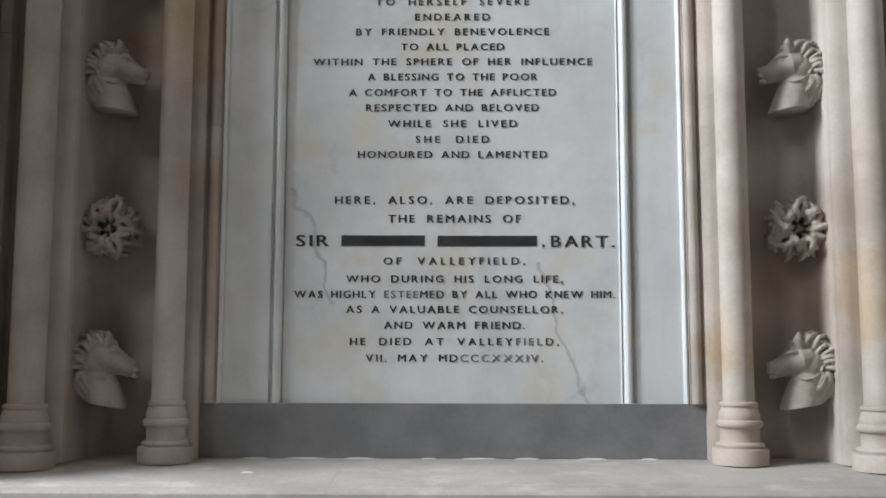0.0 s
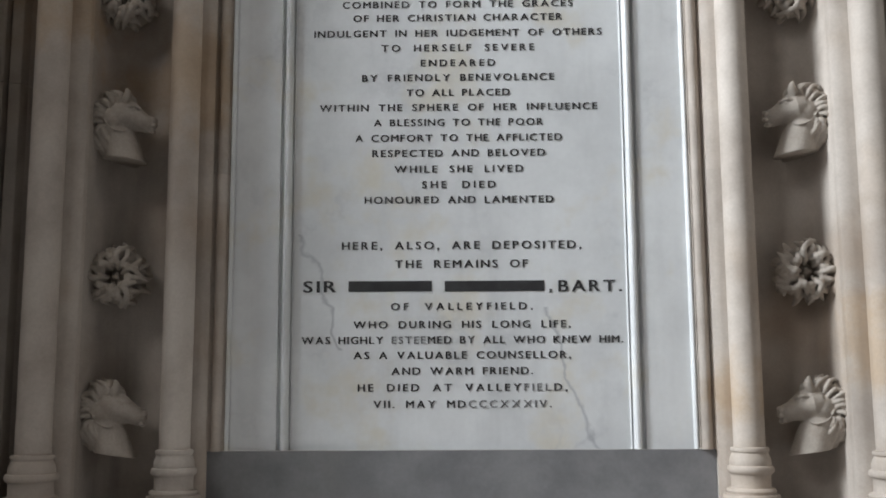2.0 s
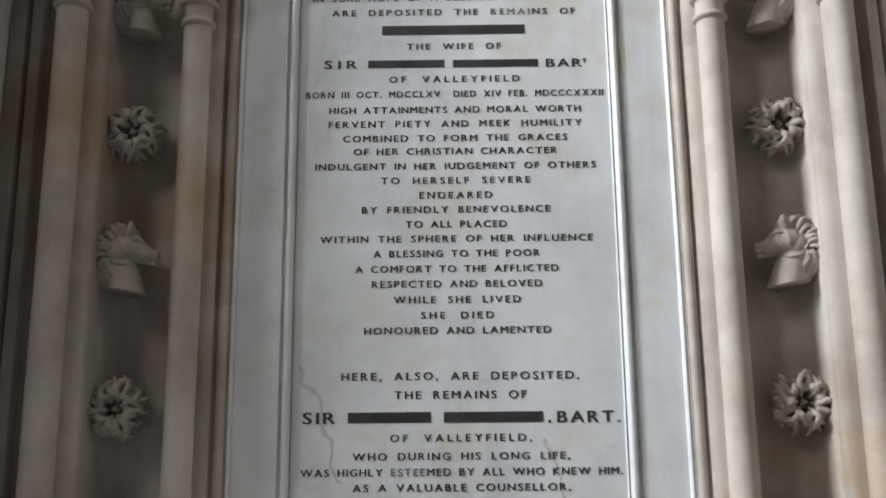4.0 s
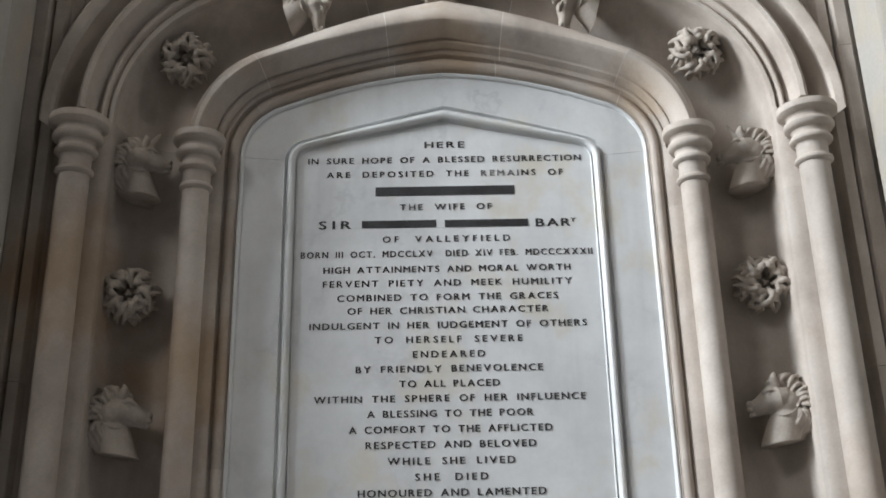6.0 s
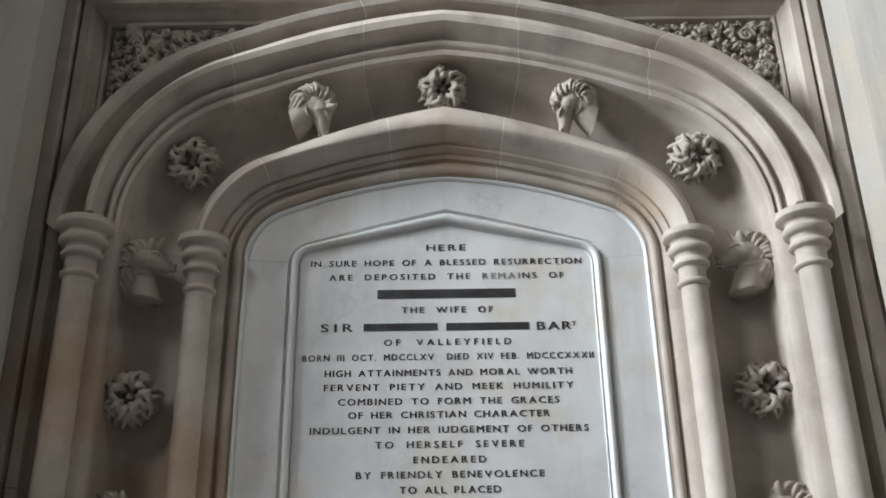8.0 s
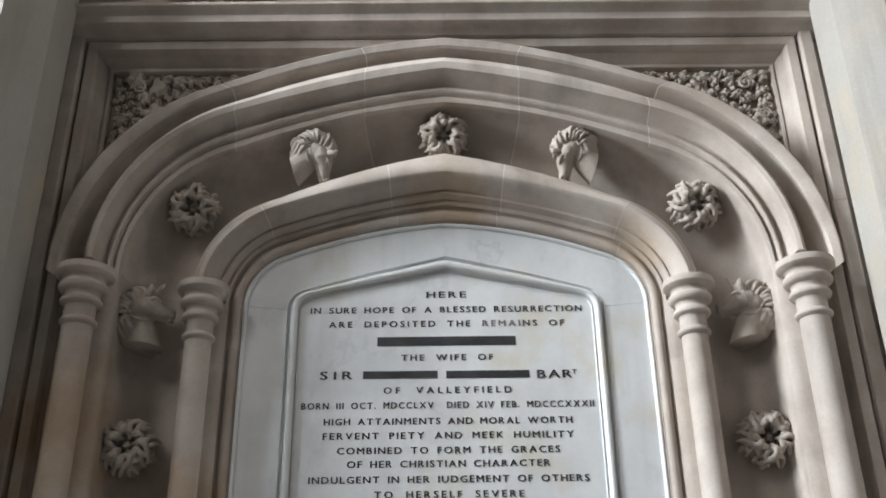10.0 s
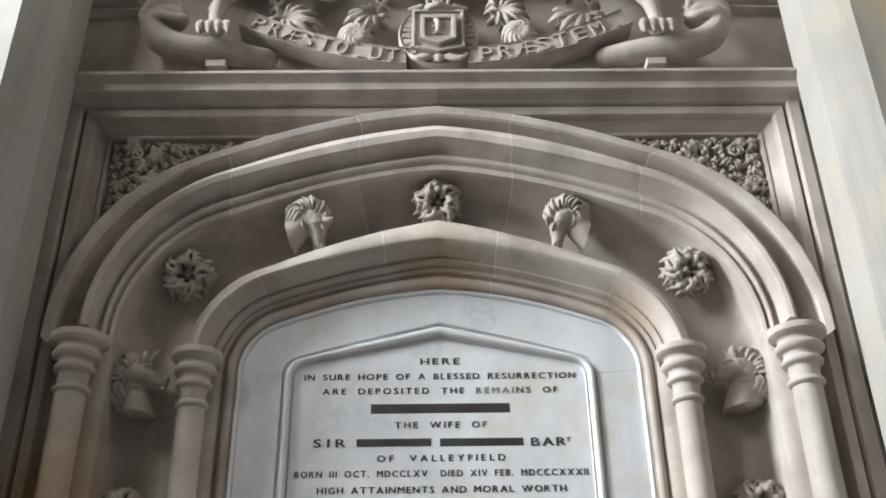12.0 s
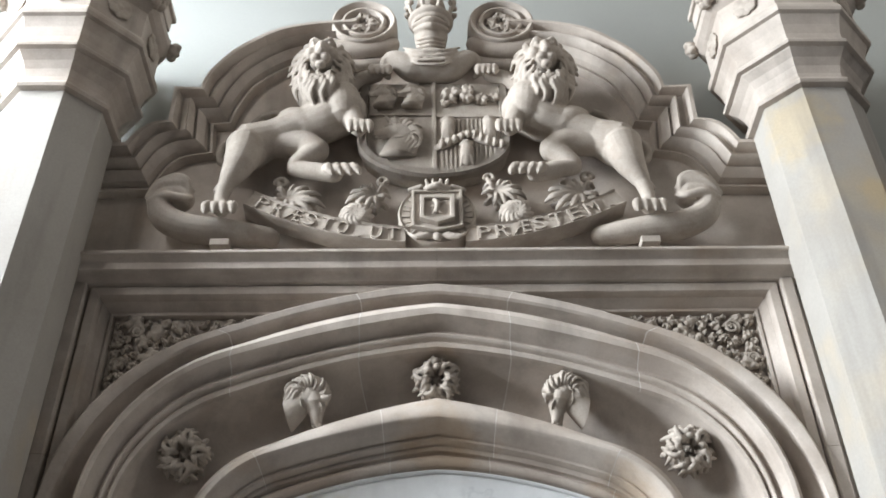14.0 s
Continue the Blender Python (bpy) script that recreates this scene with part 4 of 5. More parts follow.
    for s in (-1, 1):
        ball(bm, (hx + s * 0.022, hy - 0.066, hz - 0.066), 0.027, 0.026, 0.022)
        tube(bm, [(hx + s * 0.016, hy - 0.066, hz + 0.050), (hx + s * 0.040, hy - 0.068, hz + 0.058), (hx + s * 0.062, hy - 0.044, hz + 0.042)], [0.010, 0.013, 0.009], 10)
        ball(bm, (hx + s * 0.037, hy - 0.062, hz + 0.032), 0.012, 0.010, 0.008)
        ball(bm, (hx + s * 0.050, hy - 0.040, hz - 0.010), 0.030, 0.030, 0.036)
        ball(bm, (hx + s * 0.078, hy + 0.010, hz + 0.088), 0.022, 0.018, 0.024)
    ball(bm, (hx, hy - 0.096, hz - 0.046), 0.020, 0.011, 0.012)
    ball(bm, (hx, hy - 0.046, hz - 0.098), 0.026, 0.026, 0.018)
    # mane: long waving locks that flow outwards and down round the face
    ball(bm, (-0.560, -0.270, 5.285), 0.150, 0.105, 0.190)
    for layer, (r0, r1, n, lift, w) in enumerate(((0.080, 0.128, 19, 0.030, 0.0115), (0.104, 0.165, 23, 0.012, 0.0125), (0.135, 0.190, 26, 0.0, 0.0125))):
        for i in range(n):
            a = math.tau * (i + 0.5 * layer) / n + math.pi / 2
            turn = (1 if math.cos(a) < 0 else -1) * (0.35 + 0.2 * rnd.random())
            ph = 6.3 * rnd.random()
            pts = []
            for k in range(7):
                t = k / 6
                r = r0 + (r1 - r0) * t
                q = a + turn * t * 0.8 * abs(math.cos(a)) + 0.09 * math.sin(6.0 * t + ph)
                down = 0.5 - 0.5 * math.sin(q)
                ln = 1 + 0.28 * down
                y = -0.270 - 0.125 * math.sqrt(max(0.02, 1 - (r / 0.21) ** 2)) - lift * (1 - t)
                pts.append((-0.560 + r * 0.86 * math.cos(q), y, 5.328 - 0.045 * down + r * ln * 0.94 * math.sin(q)))
            tube(bm, pts, [w * 0.8, w, w, w, w * 0.95, w * 0.8, w * 0.45], 8)
    for i in range(8):
        x = -0.622 + 0.017 * i
        z = 5.225 - 0.018 * (i % 3)
        tube(bm, [(x, -0.405, z), (x + 0.010, -0.410, z - 0.045), (x - 0.008, -0.392, z - 0.09), (x + 0.008, -0.360, z - 0.135)], [0.011, 0.0135, 0.012, 0.006], 8)
    me = carve(bm, 0.0052, 2, 0.0005, [((0, -0.11, 0), (0, 1, 0))])
    me.transform(Matrix.Translation((0.02, 0, 0)))
    return me


LION = lion_mesh()
for me in (LION, mirrored(LION)):
    ob = with_mesh("lion_carving", me, CARVED, Matrix.Translation((PX, 0, 0)))
    tagged(seated(ob), "carved limestone lion with thick curled mane holding the shield", "carving", "supporters of the shield")


# shield
shield = empty("heraldic_shield")


def shield_outline(grow=0.0):
    pts = [(-0.345 - grow, 5.325 + grow), (-0.345 - grow, 4.93)]
    for i in range(1, 16):
        a = math.pi + math.pi * i / 16
        pts.append(((0.345 + grow) * math.cos(a), 4.93 + (0.205 + grow) * math.sin(a)))
    pts += [(0.345 + grow, 4.93), (0.345 + grow, 5.325 + grow)]
    return [(PX + x, z) for x, z in pts]


def slab_from(outline, y0, y1, bevel=0.0):
    bm = bmesh.new()
    a = [bm.verts.new((x, y0, z)) for x, z in outline]
    b = [bm.verts.new((x, y1, z)) for x, z in outline]
    top = bm.faces.new(a)
    bm.faces.new(b[::-1])
    for i in range(len(a)):
        j = (i + 1) % len(a)
        bm.faces.new((a[i], a[j], b[j], b[i]))
    if bevel:
        bmesh.ops.bevel(bm, geom=list(top.edges), offset=bevel, segments=3, affect="EDGES")
    return bm


part("field", slab_from(shield_outline(0.0), -0.235, -0.12), CARVED, shield, smooth=True)
bm = bmesh.new()
rim_prof = [(0.03, -0.20), (0.032, -0.238), (0.022, -0.252), (0.008, -0.250), (-0.012, -0.252), (-0.018, -0.236)]
rows = []
for g, y in rim_prof:
    rows.append([(x, y, z) for x, z in shield_outline(g - 0.014)])
rows = list(map(list, zip(*rows)))
grid_faces(bm, rows, caps=False)
bmesh.ops.solidify(bm, geom=bm.faces[:], thickness=0.006)
part("rim", bm, CARVED, shield, smooth=True)
box("divider", PX - 0.010, PX + 0.010, -0.250, -0.234, 4.74, 5.325, CARVED, shield, bevel=0.004)
box("divider", PX + 0.012, PX + 0.340, -0.250, -0.234, 5.082, 5.102, CARVED, shield, bevel=0.004)
box("divider", PX - 0.340, PX - 0.012, -0.248, -0.234, 5.098, 5.108, CARVED, shield, bevel=0.003)
for x, z, k, me in ((-0.242, 5.205, 0.62, HORSE), (-0.105, 5.205, 0.62, HORSE), (-0.165, 4.930, 1.05, UNICORN)):
    with_mesh("charge", me, CARVED, pose(PX + x, -0.236, z) @ Matrix.Diagonal((k * 1.08, 0.5, k, 1)), shield)
for i in range(15):
    x = PX + 0.030 + i * 0.0205
    low = 4.93 - 0.205 * math.sqrt(max(0.02, 1 - ((x - PX) / 0.345) ** 2)) + 0.02
    box("pale", x, x + 0.010, -0.244, -0.234, low, 5.078, CARVED, shield)


def leaf_cluster(spots, voxel=0.004, rough=0.0012, seed=4):
    rnd = random.Random(seed)
    bm = bmesh.new()
    for x, y, z, r in spots:
        ball(bm, (x, y, z), r * 0.7, r * 0.6, r * 0.8)
        for i in range(7):
            a = math.tau * i / 7 + rnd.random()
            tube(bm, [(x, y - r * 0.3, z), (x + 0.6 * r * math.cos(a), y - r * 0.6, z + 0.6 * r * math.sin(a)), (x + r * math.cos(a + 0.3), y - 0.1 * r, z + r * math.sin(a + 0.3))], [r * 0.2, r * 0.26, r * 0.1], 8)
    return carve(bm, voxel, 1, rough)


with_mesh("charge", leaf_cluster([(PX + 0.085, -0.240, 5.225, 0.050), (PX + 0.165, -0.245, 5.215, 0.042), (PX + 0.165, -0.250, 5.265, 0.030), (PX + 0.235, -0.240, 5.200, 0.036), (PX + 0.295, -0.238, 5.215, 0.030), (PX + 0.055, -0.238, 5.180, 0.026)]), CARVED, Matrix(), shield)


def hooded(x, z):
    bm = bmesh.new()
    tube(bm, [(x, -0.250, z + 0.045), (x, -0.258, z), (x - 0.004, -0.250, z - 0.055)], [0.026, 0.034, 0.026], 12, 0.7)
    tube(bm, [(x - 0.028, -0.25, z + 0.05), (x, -0.262, z + 0.062), (x + 0.028, -0.25, z + 0.05)], [0.010, 0.013, 0.010], 8)
    tube(bm, [(x - 0.02, -0.262, z - 0.035), (x - 0.030, -0.25, z - 0.075)], [0.012, 0.006], 8)
    tube(bm, [(x + 0.018, -0.262, z - 0.035), (x + 0.026, -0.25, z - 0.072)], [0.012, 0.006], 8)
    with_mesh("charge", carve(bm, 0.004, 1, 0.0008), CARVED, Matrix(), shield)


for x, z in ((0.066, 5.005), (0.262, 5.005), (0.150, 4.845)):
    hooded(PX + x, z)
bm = bmesh.new()
tube(bm, [(PX + 0.02, -0.246, 4.885), (PX + 0.09, -0.25, 4.925), (PX + 0.155, -0.252, 4.965), (PX + 0.22, -0.25, 4.930), (PX + 0.325, -0.246, 4.905)], [0.022] * 5, 8, 0.6)
for i in range(10):
    x = PX + 0.03 + i * 0.031
    z = 4.895 + 0.07 * (1 - abs(i - 4.5) / 4.5)
    tube(bm, [(x, -0.256, z + 0.022), (x + 0.006, -0.266, z), (x, -0.258, z - 0.024)], [0.008, 0.012, 0.006], 8)
with_mesh("chevron", carve(bm, 0.004, 1, 0.001), CARVED, Matrix(), shield)
tagged(seated(shield), "quartered limestone shield carved with horse heads and bars", "shield")

# badge below the shield
badge = empty("round_badge")
BX, BZ = PX + 0.008, 4.478


def disc(name, prof, cx, cz, parent, squash=1.0, segs=48, label=""):
    bm = bmesh.new()
    rows = [[(cx + r * math.cos(math.tau * i / segs), y, cz + r * squash * math.sin(math.tau * i / segs)) for i in range(segs)] for r, y in prof]
    grid_faces(bm, rows, closed_v=True, caps=True)
    return part(name, bm, CARVED, parent, label, smooth=True)


disc("belt", [(0.172, -0.12), (0.172, -0.285), (0.166, -0.294), (0.160, -0.286), (0.112, -0.286), (0.106, -0.296), (0.098, -0.284), (0.02, -0.280)], BX, BZ, badge, 0.96)
rnd = random.Random(2)
for i in range(26):
    a = radians(-75 + 330 * i / 25) + math.pi * 0.92
    if 0.95 < (a % math.tau) < 2.2:
        continue
    bm = bmesh.new()
    add_box(bm, -0.006 - 0.004 * (i % 3), 0.006 + 0.003 * (i % 2), -0.008, 0.0, -0.017, 0.017, 0.002)
    part("letter_bar", bm, CARVED, badge, matrix=Matrix.Translation((BX + 0.138 * math.cos(a), -0.284, BZ + 0.132 * math.sin(a))) @ Matrix.Rotation(math.pi / 2 - a, 4, "Y"))


def little_shield(x0, x1, z0, z1, drop, y0, y1, name):
    o = [(x0, z1), (x0, z0), ((x0 + x1) / 2, z0 - drop), (x1, z0), (x1, z1)]
    return part(name, slab_from(o, y0, y1, 0.004), CARVED, badge)


def shield_rim(x0, x1, z0, z1, drop, wide, y0, y1):
    """A raised border that follows the edge of a small shield."""
    def line(g):
        return [(x0 + g, z1 - g), (x0 + g, z0 + g * 0.4), ((x0 + x1) / 2, z0 - drop + g * 1.1), (x1 - g, z0 + g * 0.4), (x1 - g, z1 - g)]
    bm = bmesh.new()
    rows = [[(x, y, z) for x, z in line(g)] for g, y in ((0.0, y0), (0.0, y1 + 0.003), (0.003, y1), (wide - 0.003, y1), (wide, y1 + 0.003), (wide, y0))]
    grid_faces(bm, rows, closed_v=True)
    part("shield_rim", bm, CARVED, badge)


little_shield(BX - 0.112, BX + 0.112, BZ - 0.085, BZ + 0.118, 0.028, -0.306, -0.27, "inner_shield")
shield_rim(BX - 0.112, BX + 0.112, BZ - 0.085, BZ + 0.118, 0.028, 0.014, -0.30, -0.318)
little_shield(BX - 0.076, BX + 0.076, BZ - 0.052, BZ + 0.076, 0.030, -0.318, -0.305, "inner_shield")
shield_rim(BX - 0.076, BX + 0.076, BZ - 0.052, BZ + 0.076, 0.030, 0.020, -0.312, -0.334)
bm = bmesh.new()
for p, r in (([(-0.012, -0.324, 0.045), (0.0, -0.328, 0.02), (-0.004, -0.326, -0.02)], [0.010, 0.012, 0.010]), ([(0.0, -0.327, 0.02), (0.022, -0.325, 0.03)], [0.006, 0.004]), ([(0.0, -0.327, 0.005), (-0.022, -0.325, 0.01)], [0.006, 0.004]),
             ([(0.0, -0.326, -0.018), (0.018, -0.325, -0.03)], [0.006, 0.004]), ([(-0.006, -0.326, -0.018), (-0.018, -0.325, -0.032)], [0.006, 0.004])):
    tube(bm, [(BX + x, y, BZ + 0.008 + z) for x, y, z in p], r, 8)
part("charge", bm, CARVED, badge, smooth=True)
bm = bmesh.new()
tube(bm, [(BX - 0.045, -0.315, BZ + 0.122), (BX, -0.33, BZ + 0.130), (BX + 0.045, -0.315, BZ + 0.122)], [0.014, 0.018, 0.014], 10)
for dx in (-0.04, -0.014, 0.014, 0.04):
    tube(bm, [(BX + dx, -0.32, BZ + 0.13), (BX + dx * 1.2, -0.325, BZ + 0.166)], [0.010, 0.008], 8)
tube(bm, [(BX - 0.12, -0.30, BZ + 0.128), (BX - 0.07, -0.312, BZ + 0.136)], [0.012, 0.014], 8)
tube(bm, [(BX + 0.12, -0.30, BZ + 0.128), (BX + 0.07, -0.312, BZ + 0.136)], [0.012, 0.014], 8)
with_mesh("crown", carve(bm, 0.004, 1, 0.0006), CARVED, Matrix(), badge)
bm = bmesh.new()
for s in (-1, 1):
    for k in range(3):
        tube(bm, [(BX + s * 0.02, -0.292, BZ - 0.128), (BX + s * (0.05 + 0.02 * k), -0.30, BZ - 0.122 - 0.008 * k), (BX + s * (0.085 + 0.02 * k), -0.292, BZ - 0.132 + 0.012 * k)], [0.010, 0.012, 0.006], 8)
ball(bm, (BX, -0.295, BZ - 0.13), 0.022, 0.014, 0.022)
with_mesh("leaf_spray", carve(bm, 0.004, 1, 0.0008), CARVED, Matrix(), badge)
badge.location.y = 0.035
tagged(seated(badge), "round limestone badge with a small crowned shield in a belt", "badge")


# swirling rosettes and leaf sprays round the ribbon
def swirl(x, z):
    bm = bmesh.new()
    ball(bm, (0, -0.02, 0), 0.060, 0.045, 0.060)
    for i in range(12):
        a = math.tau * i / 12
        tube(bm, [(0.012 * math.cos(a), -0.066, 0.012 * math.sin(a)), (0.040 * math.cos(a + 0.5), -0.066, 0.040 * math.sin(a + 0.5)), (0.066 * math.cos(a + 1.0), -0.046, 0.066 * math.sin(a + 1.0)), (0.074 * math.cos(a + 1.3), -0.02, 0.074 * math.sin(a + 1.3))], [0.008, 0.011, 0.011, 0.006], 8)
    ball(bm, (0, -0.066, 0), 0.012, 0.010, 0.012)
    me = carve(bm, 0.004, 1, 0.0006)
    ob = with_mesh("swirl_rosette", me, CARVED, pose(x, -0.205, z))
    tagged(seated(ob), "round limestone rosette of swirling petals", "carving", "rosettes above the ribbon")
    return ob


swirl(-0.368, 4.472)
swirl(0.336, 4.482)


def spray(x, z, flip, scale=1.0):
    """A bent acanthus leaf with a curled tip, lying close to the ground behind it."""
    bm = bmesh.new()
    for off, ln, w in ((0.0, 0.19, 0.020), (0.32, 0.165, 0.019), (-0.32, 0.17, 0.019), (0.68, 0.125, 0.018), (-0.68, 0.135, 0.018), (1.10, 0.090, 0.016), (-1.10, 0.095, 0.016), (2.2, 0.07, 0.015), (-2.3, 0.07, 0.015)):
        a = -0.22 + off
        bend = 0.25 * off
        pts = [(0.01, -0.030, 0.0), (0.5 * ln * math.cos(a), -0.056, 0.5 * ln * math.sin(a)), (0.82 * ln * math.cos(a + bend * 0.5), -0.052, 0.82 * ln * math.sin(a + bend * 0.5)), (ln * math.cos(a + bend), -0.026, ln * math.sin(a + bend))]
        tube(bm, pts, [w * 0.8, w, w * 0.85, w * 0.35], 12, 0.55)
        tube(bm, [(x0, y0 - w * 0.5, z0) for x0, y0, z0 in pts[:3]], [0.003, 0.004, 0.003], 6)
        tube(bm, [(0.0, 0.0, 0.0), (0.75 * ln * math.cos(a), 0.005, 0.75 * ln * math.sin(a))], [0.02, 0.016], 8)
    tube(bm, [(-0.022 + 0.032 * (1 - i / 20) * math.cos(2.9 - i * 0.5), -0.050, 0.082 + 0.032 * (1 - i / 20) * math.sin(2.9 - i * 0.5)) for i in range(13)], [0.012] * 13, 10)
    tube(bm, [(-0.05, -0.01, 0.06), (-0.02, -0.03, 0.02), (0.02, -0.03, 0.0)], [0.012, 0.018, 0.02], 10)
    me = carve(bm, 0.0042, 1, 0.0008)
    ob = with_mesh("leaf_spray", me if not flip else mirrored(me), CARVED, pose(x, -0.185, z) @ Matrix.Diagonal((scale, 1.2, scale, 1)))
    tagged(seated(ob), "limestone acanthus spray with a curled tip behind the ribbon", "carving", "leaf sprays round the ribbon")


spray(-0.690, 4.590, False, 0.95)
spray(0.650, 4.615, True, 0.95)
spray(-0.275, 4.605, True, 0.78)
spray(0.245, 4.625, False, 0.78)

# motto ribbon: a curved band that ends in rolled scrolls
ribbon = empty("motto_ribbon")


def ribbon_z(x):
    """Middle height of the band above its lowest point, by distance from the axis."""
    a = abs(x - PX)
    return 4.362 + 0.262 * max(0.0, (a - 0.12) / 0.70) ** 2 * 0.80


for side in (-1, 1):
    bm = bmesh.new()
    rows = []
    for i in range(25):
        a = 0.13 + (0.825 - 0.13) * i / 24
        x = PX + side * a
        z = ribbon_z(x)
        sl = (ribbon_z(x + 0.01) - ribbon_z(x - 0.01)) / 0.02
        nx, nz = -sl / math.hypot(1, sl), 1 / math.hypot(1, sl)
        y = -0.255 - 0.012 * math.sin(i / 24 * math.pi)
        rows.append([(x + nx * h, y + dy, z + nz * h) for h, dy in ((-0.045, 0.10), (-0.047, 0.0), (-0.042, -0.008), (-0.034, 0.0), (0.034, 0.0), (0.042, -0.008), (0.047, 0.0), (0.045, 0.10))])
    grid_faces(bm, rows, closed_v=True, caps=True)
    part("band", bm, CARVED, ribbon, smooth=True)
    bm = bmesh.new()
    X = lambda v: PX + side * v
    tube(bm, [(X(0.72), -0.19, 4.40), (X(0.84), -0.215, 4.402), (X(0.95), -0.235, 4.405), (X(1.06), -0.245, 4.410), (X(1.16), -0.25, 4.450), (X(1.205), -0.25, 4.505), (X(1.195), -0.255, 4.562), (X(1.145), -0.26, 4.580), (X(1.105), -0.265, 4.560)],
         [0.040, 0.050, 0.055, 0.057, 0.058, 0.058, 0.056, 0.050, 0.040], 16, 1.3)
    # the roll itself, with overlapping folds and a sunk eye
    ball(bm, (X(1.165), -0.245, 4.575), 0.098, 0.062, 0.066)
    for k in range(4):
        tube(bm, [(X(1.258 - 0.006 * k), -0.300, 4.548 + 0.022 * k), (X(1.205 - 0.016 * k), -0.318, 4.600 + 0.016 * k), (X(1.130 - 0.012 * k), -0.312, 4.612 + 0.004 * k), (X(1.070 + 0.006 * k), -0.285, 4.590 - 0.018 * k)], [0.015, 0.019, 0.017, 0.010], 10)
    tube(bm, [(X(1.245), -0.300, 4.520), (X(1.180), -0.318, 4.540), (X(1.110), -0.312, 4.530), (X(1.072), -0.290, 4.548)], [0.016, 0.020, 0.018, 0.012], 10)
    me = carve(bm, 0.006, 2)
    with_mesh("rolled_end", me, CARVED, Matrix(), ribbon)
    box("support_block", X(0.925) - 0.042, X(0.925) + 0.042, -0.268, -0.12, 4.306, 4.340, CARVED, ribbon, bevel=0.004)


# ---------------------------------------------------------------- lettering
def text_mesh(body, height, width=None, depth=0.0015, spacing=1.12, bold=0.0):
    """Built-in font as a mesh in the x-z plane, centred, capitals of that height, stretched to that width."""
    cu = bpy.data.curves.new("letters", "FONT")
    cu.body, cu.size, cu.extrude, cu.space_character, cu.resolution_u, cu.offset = body, 1.0, 0.0, spacing, 3, bold
    ob = new("letters", cu)
    bpy.context.view_layer.update()
    me = bpy.data.meshes.new_from_object(ob.evaluated_get(bpy.context.evaluated_depsgraph_get()))
    bpy.data.objects.remove(ob)
    bpy.data.curves.remove(cu)
    co = np.array([v.co[:] for v in me.vertices])
    lo, hi = co.min(0), co.max(0)
    sy = height / 0.69
    sx = width / (hi[0] - lo[0]) if width else sy
    mid = (lo[0] + hi[0]) / 2
    bm = bmesh.new()
    bm.from_mesh(me)
    bpy.data.meshes.remove(me)
    for v in bm.verts:
        v.co = ((v.co.x - mid) * sx, 0.0, (v.co.y - 0.345) * sy)
    ex = bmesh.ops.extrude_face_region(bm, geom=bm.faces[:])
    for v in ex["geom"]:
        if isinstance(v, bmesh.types.BMVert):
            v.co.y -= depth
    return bm


GLYPHS = {}


def glyph(ch):
    """The mesh and width of one capital of height 1, a little emboldened."""
    if ch not in GLYPHS:
        bm = text_mesh(ch, 1.0, None, 0.05, 1.0, 0.0)
        twin = bm.copy()
        for v in bm.verts:
            v.co.x -= 0.034
        for v in twin.verts:
            v.co.x += 0.034
            v.co.y -= 0.006
        me = bpy.data.meshes.new("letter")
        twin_me = bpy.data.meshes.new("letter_twin")
        twin.to_mesh(twin_me)
        twin.free()
        bm.from_mesh(twin_me)
        bpy.data.meshes.remove(twin_me)
        bm.to_mesh(me)
        bm.free()
        me.materials.append(LETTER)
        xs = [v.co.x for v in me.vertices]
        GLYPHS[ch] = (me, max(xs) - min(xs))
    return GLYPHS[ch]


def place_word(body, x, z, height, width, stretch=1.14, worn=""):
    """A line of separate letters, evenly spaced so that the line has that width."""
    wide = [0.0 if ch == " " else glyph(ch)[1] * height * stretch for ch in body]
    slots = sum(3.3 if ch == " " else 1.0 for ch in body) - 1
    gap = (width - sum(wide)) / max(slots, 1)
    if gap < 0.27 * height and len(body) > 1:
        gap = 0.27 * height
        stretch *= (width - gap * slots) / sum(wide)
        wide = [0.0 if ch == " " else glyph(ch)[1] * height * stretch for ch in body]
    at = x - width / 2
    faded = range(body.find(worn), body.find(worn) + len(worn)) if worn else ()
    for n, (ch, w) in enumerate(zip(body, wide)):
        if ch == " ":
            at += 3.3 * gap
            continue
        ob = with_mesh("letter", glyph(ch)[0], LETTER, Matrix.Translation((at + w / 2, -0.0003, z)) @ Matrix.Diagonal((height * stretch, 0.03, height, 1)), tablet)
        if n in faded:
            ob.material_slots[0].link = "OBJECT"
            ob.material_slots[0].material = WORN
        at += w + gap


def place_bar(x0, x1, z, height):
    box("inscription_bar", x0, x1, -0.0016, -0.0004, z - height / 2, z + height / 2, LETTER, tablet)


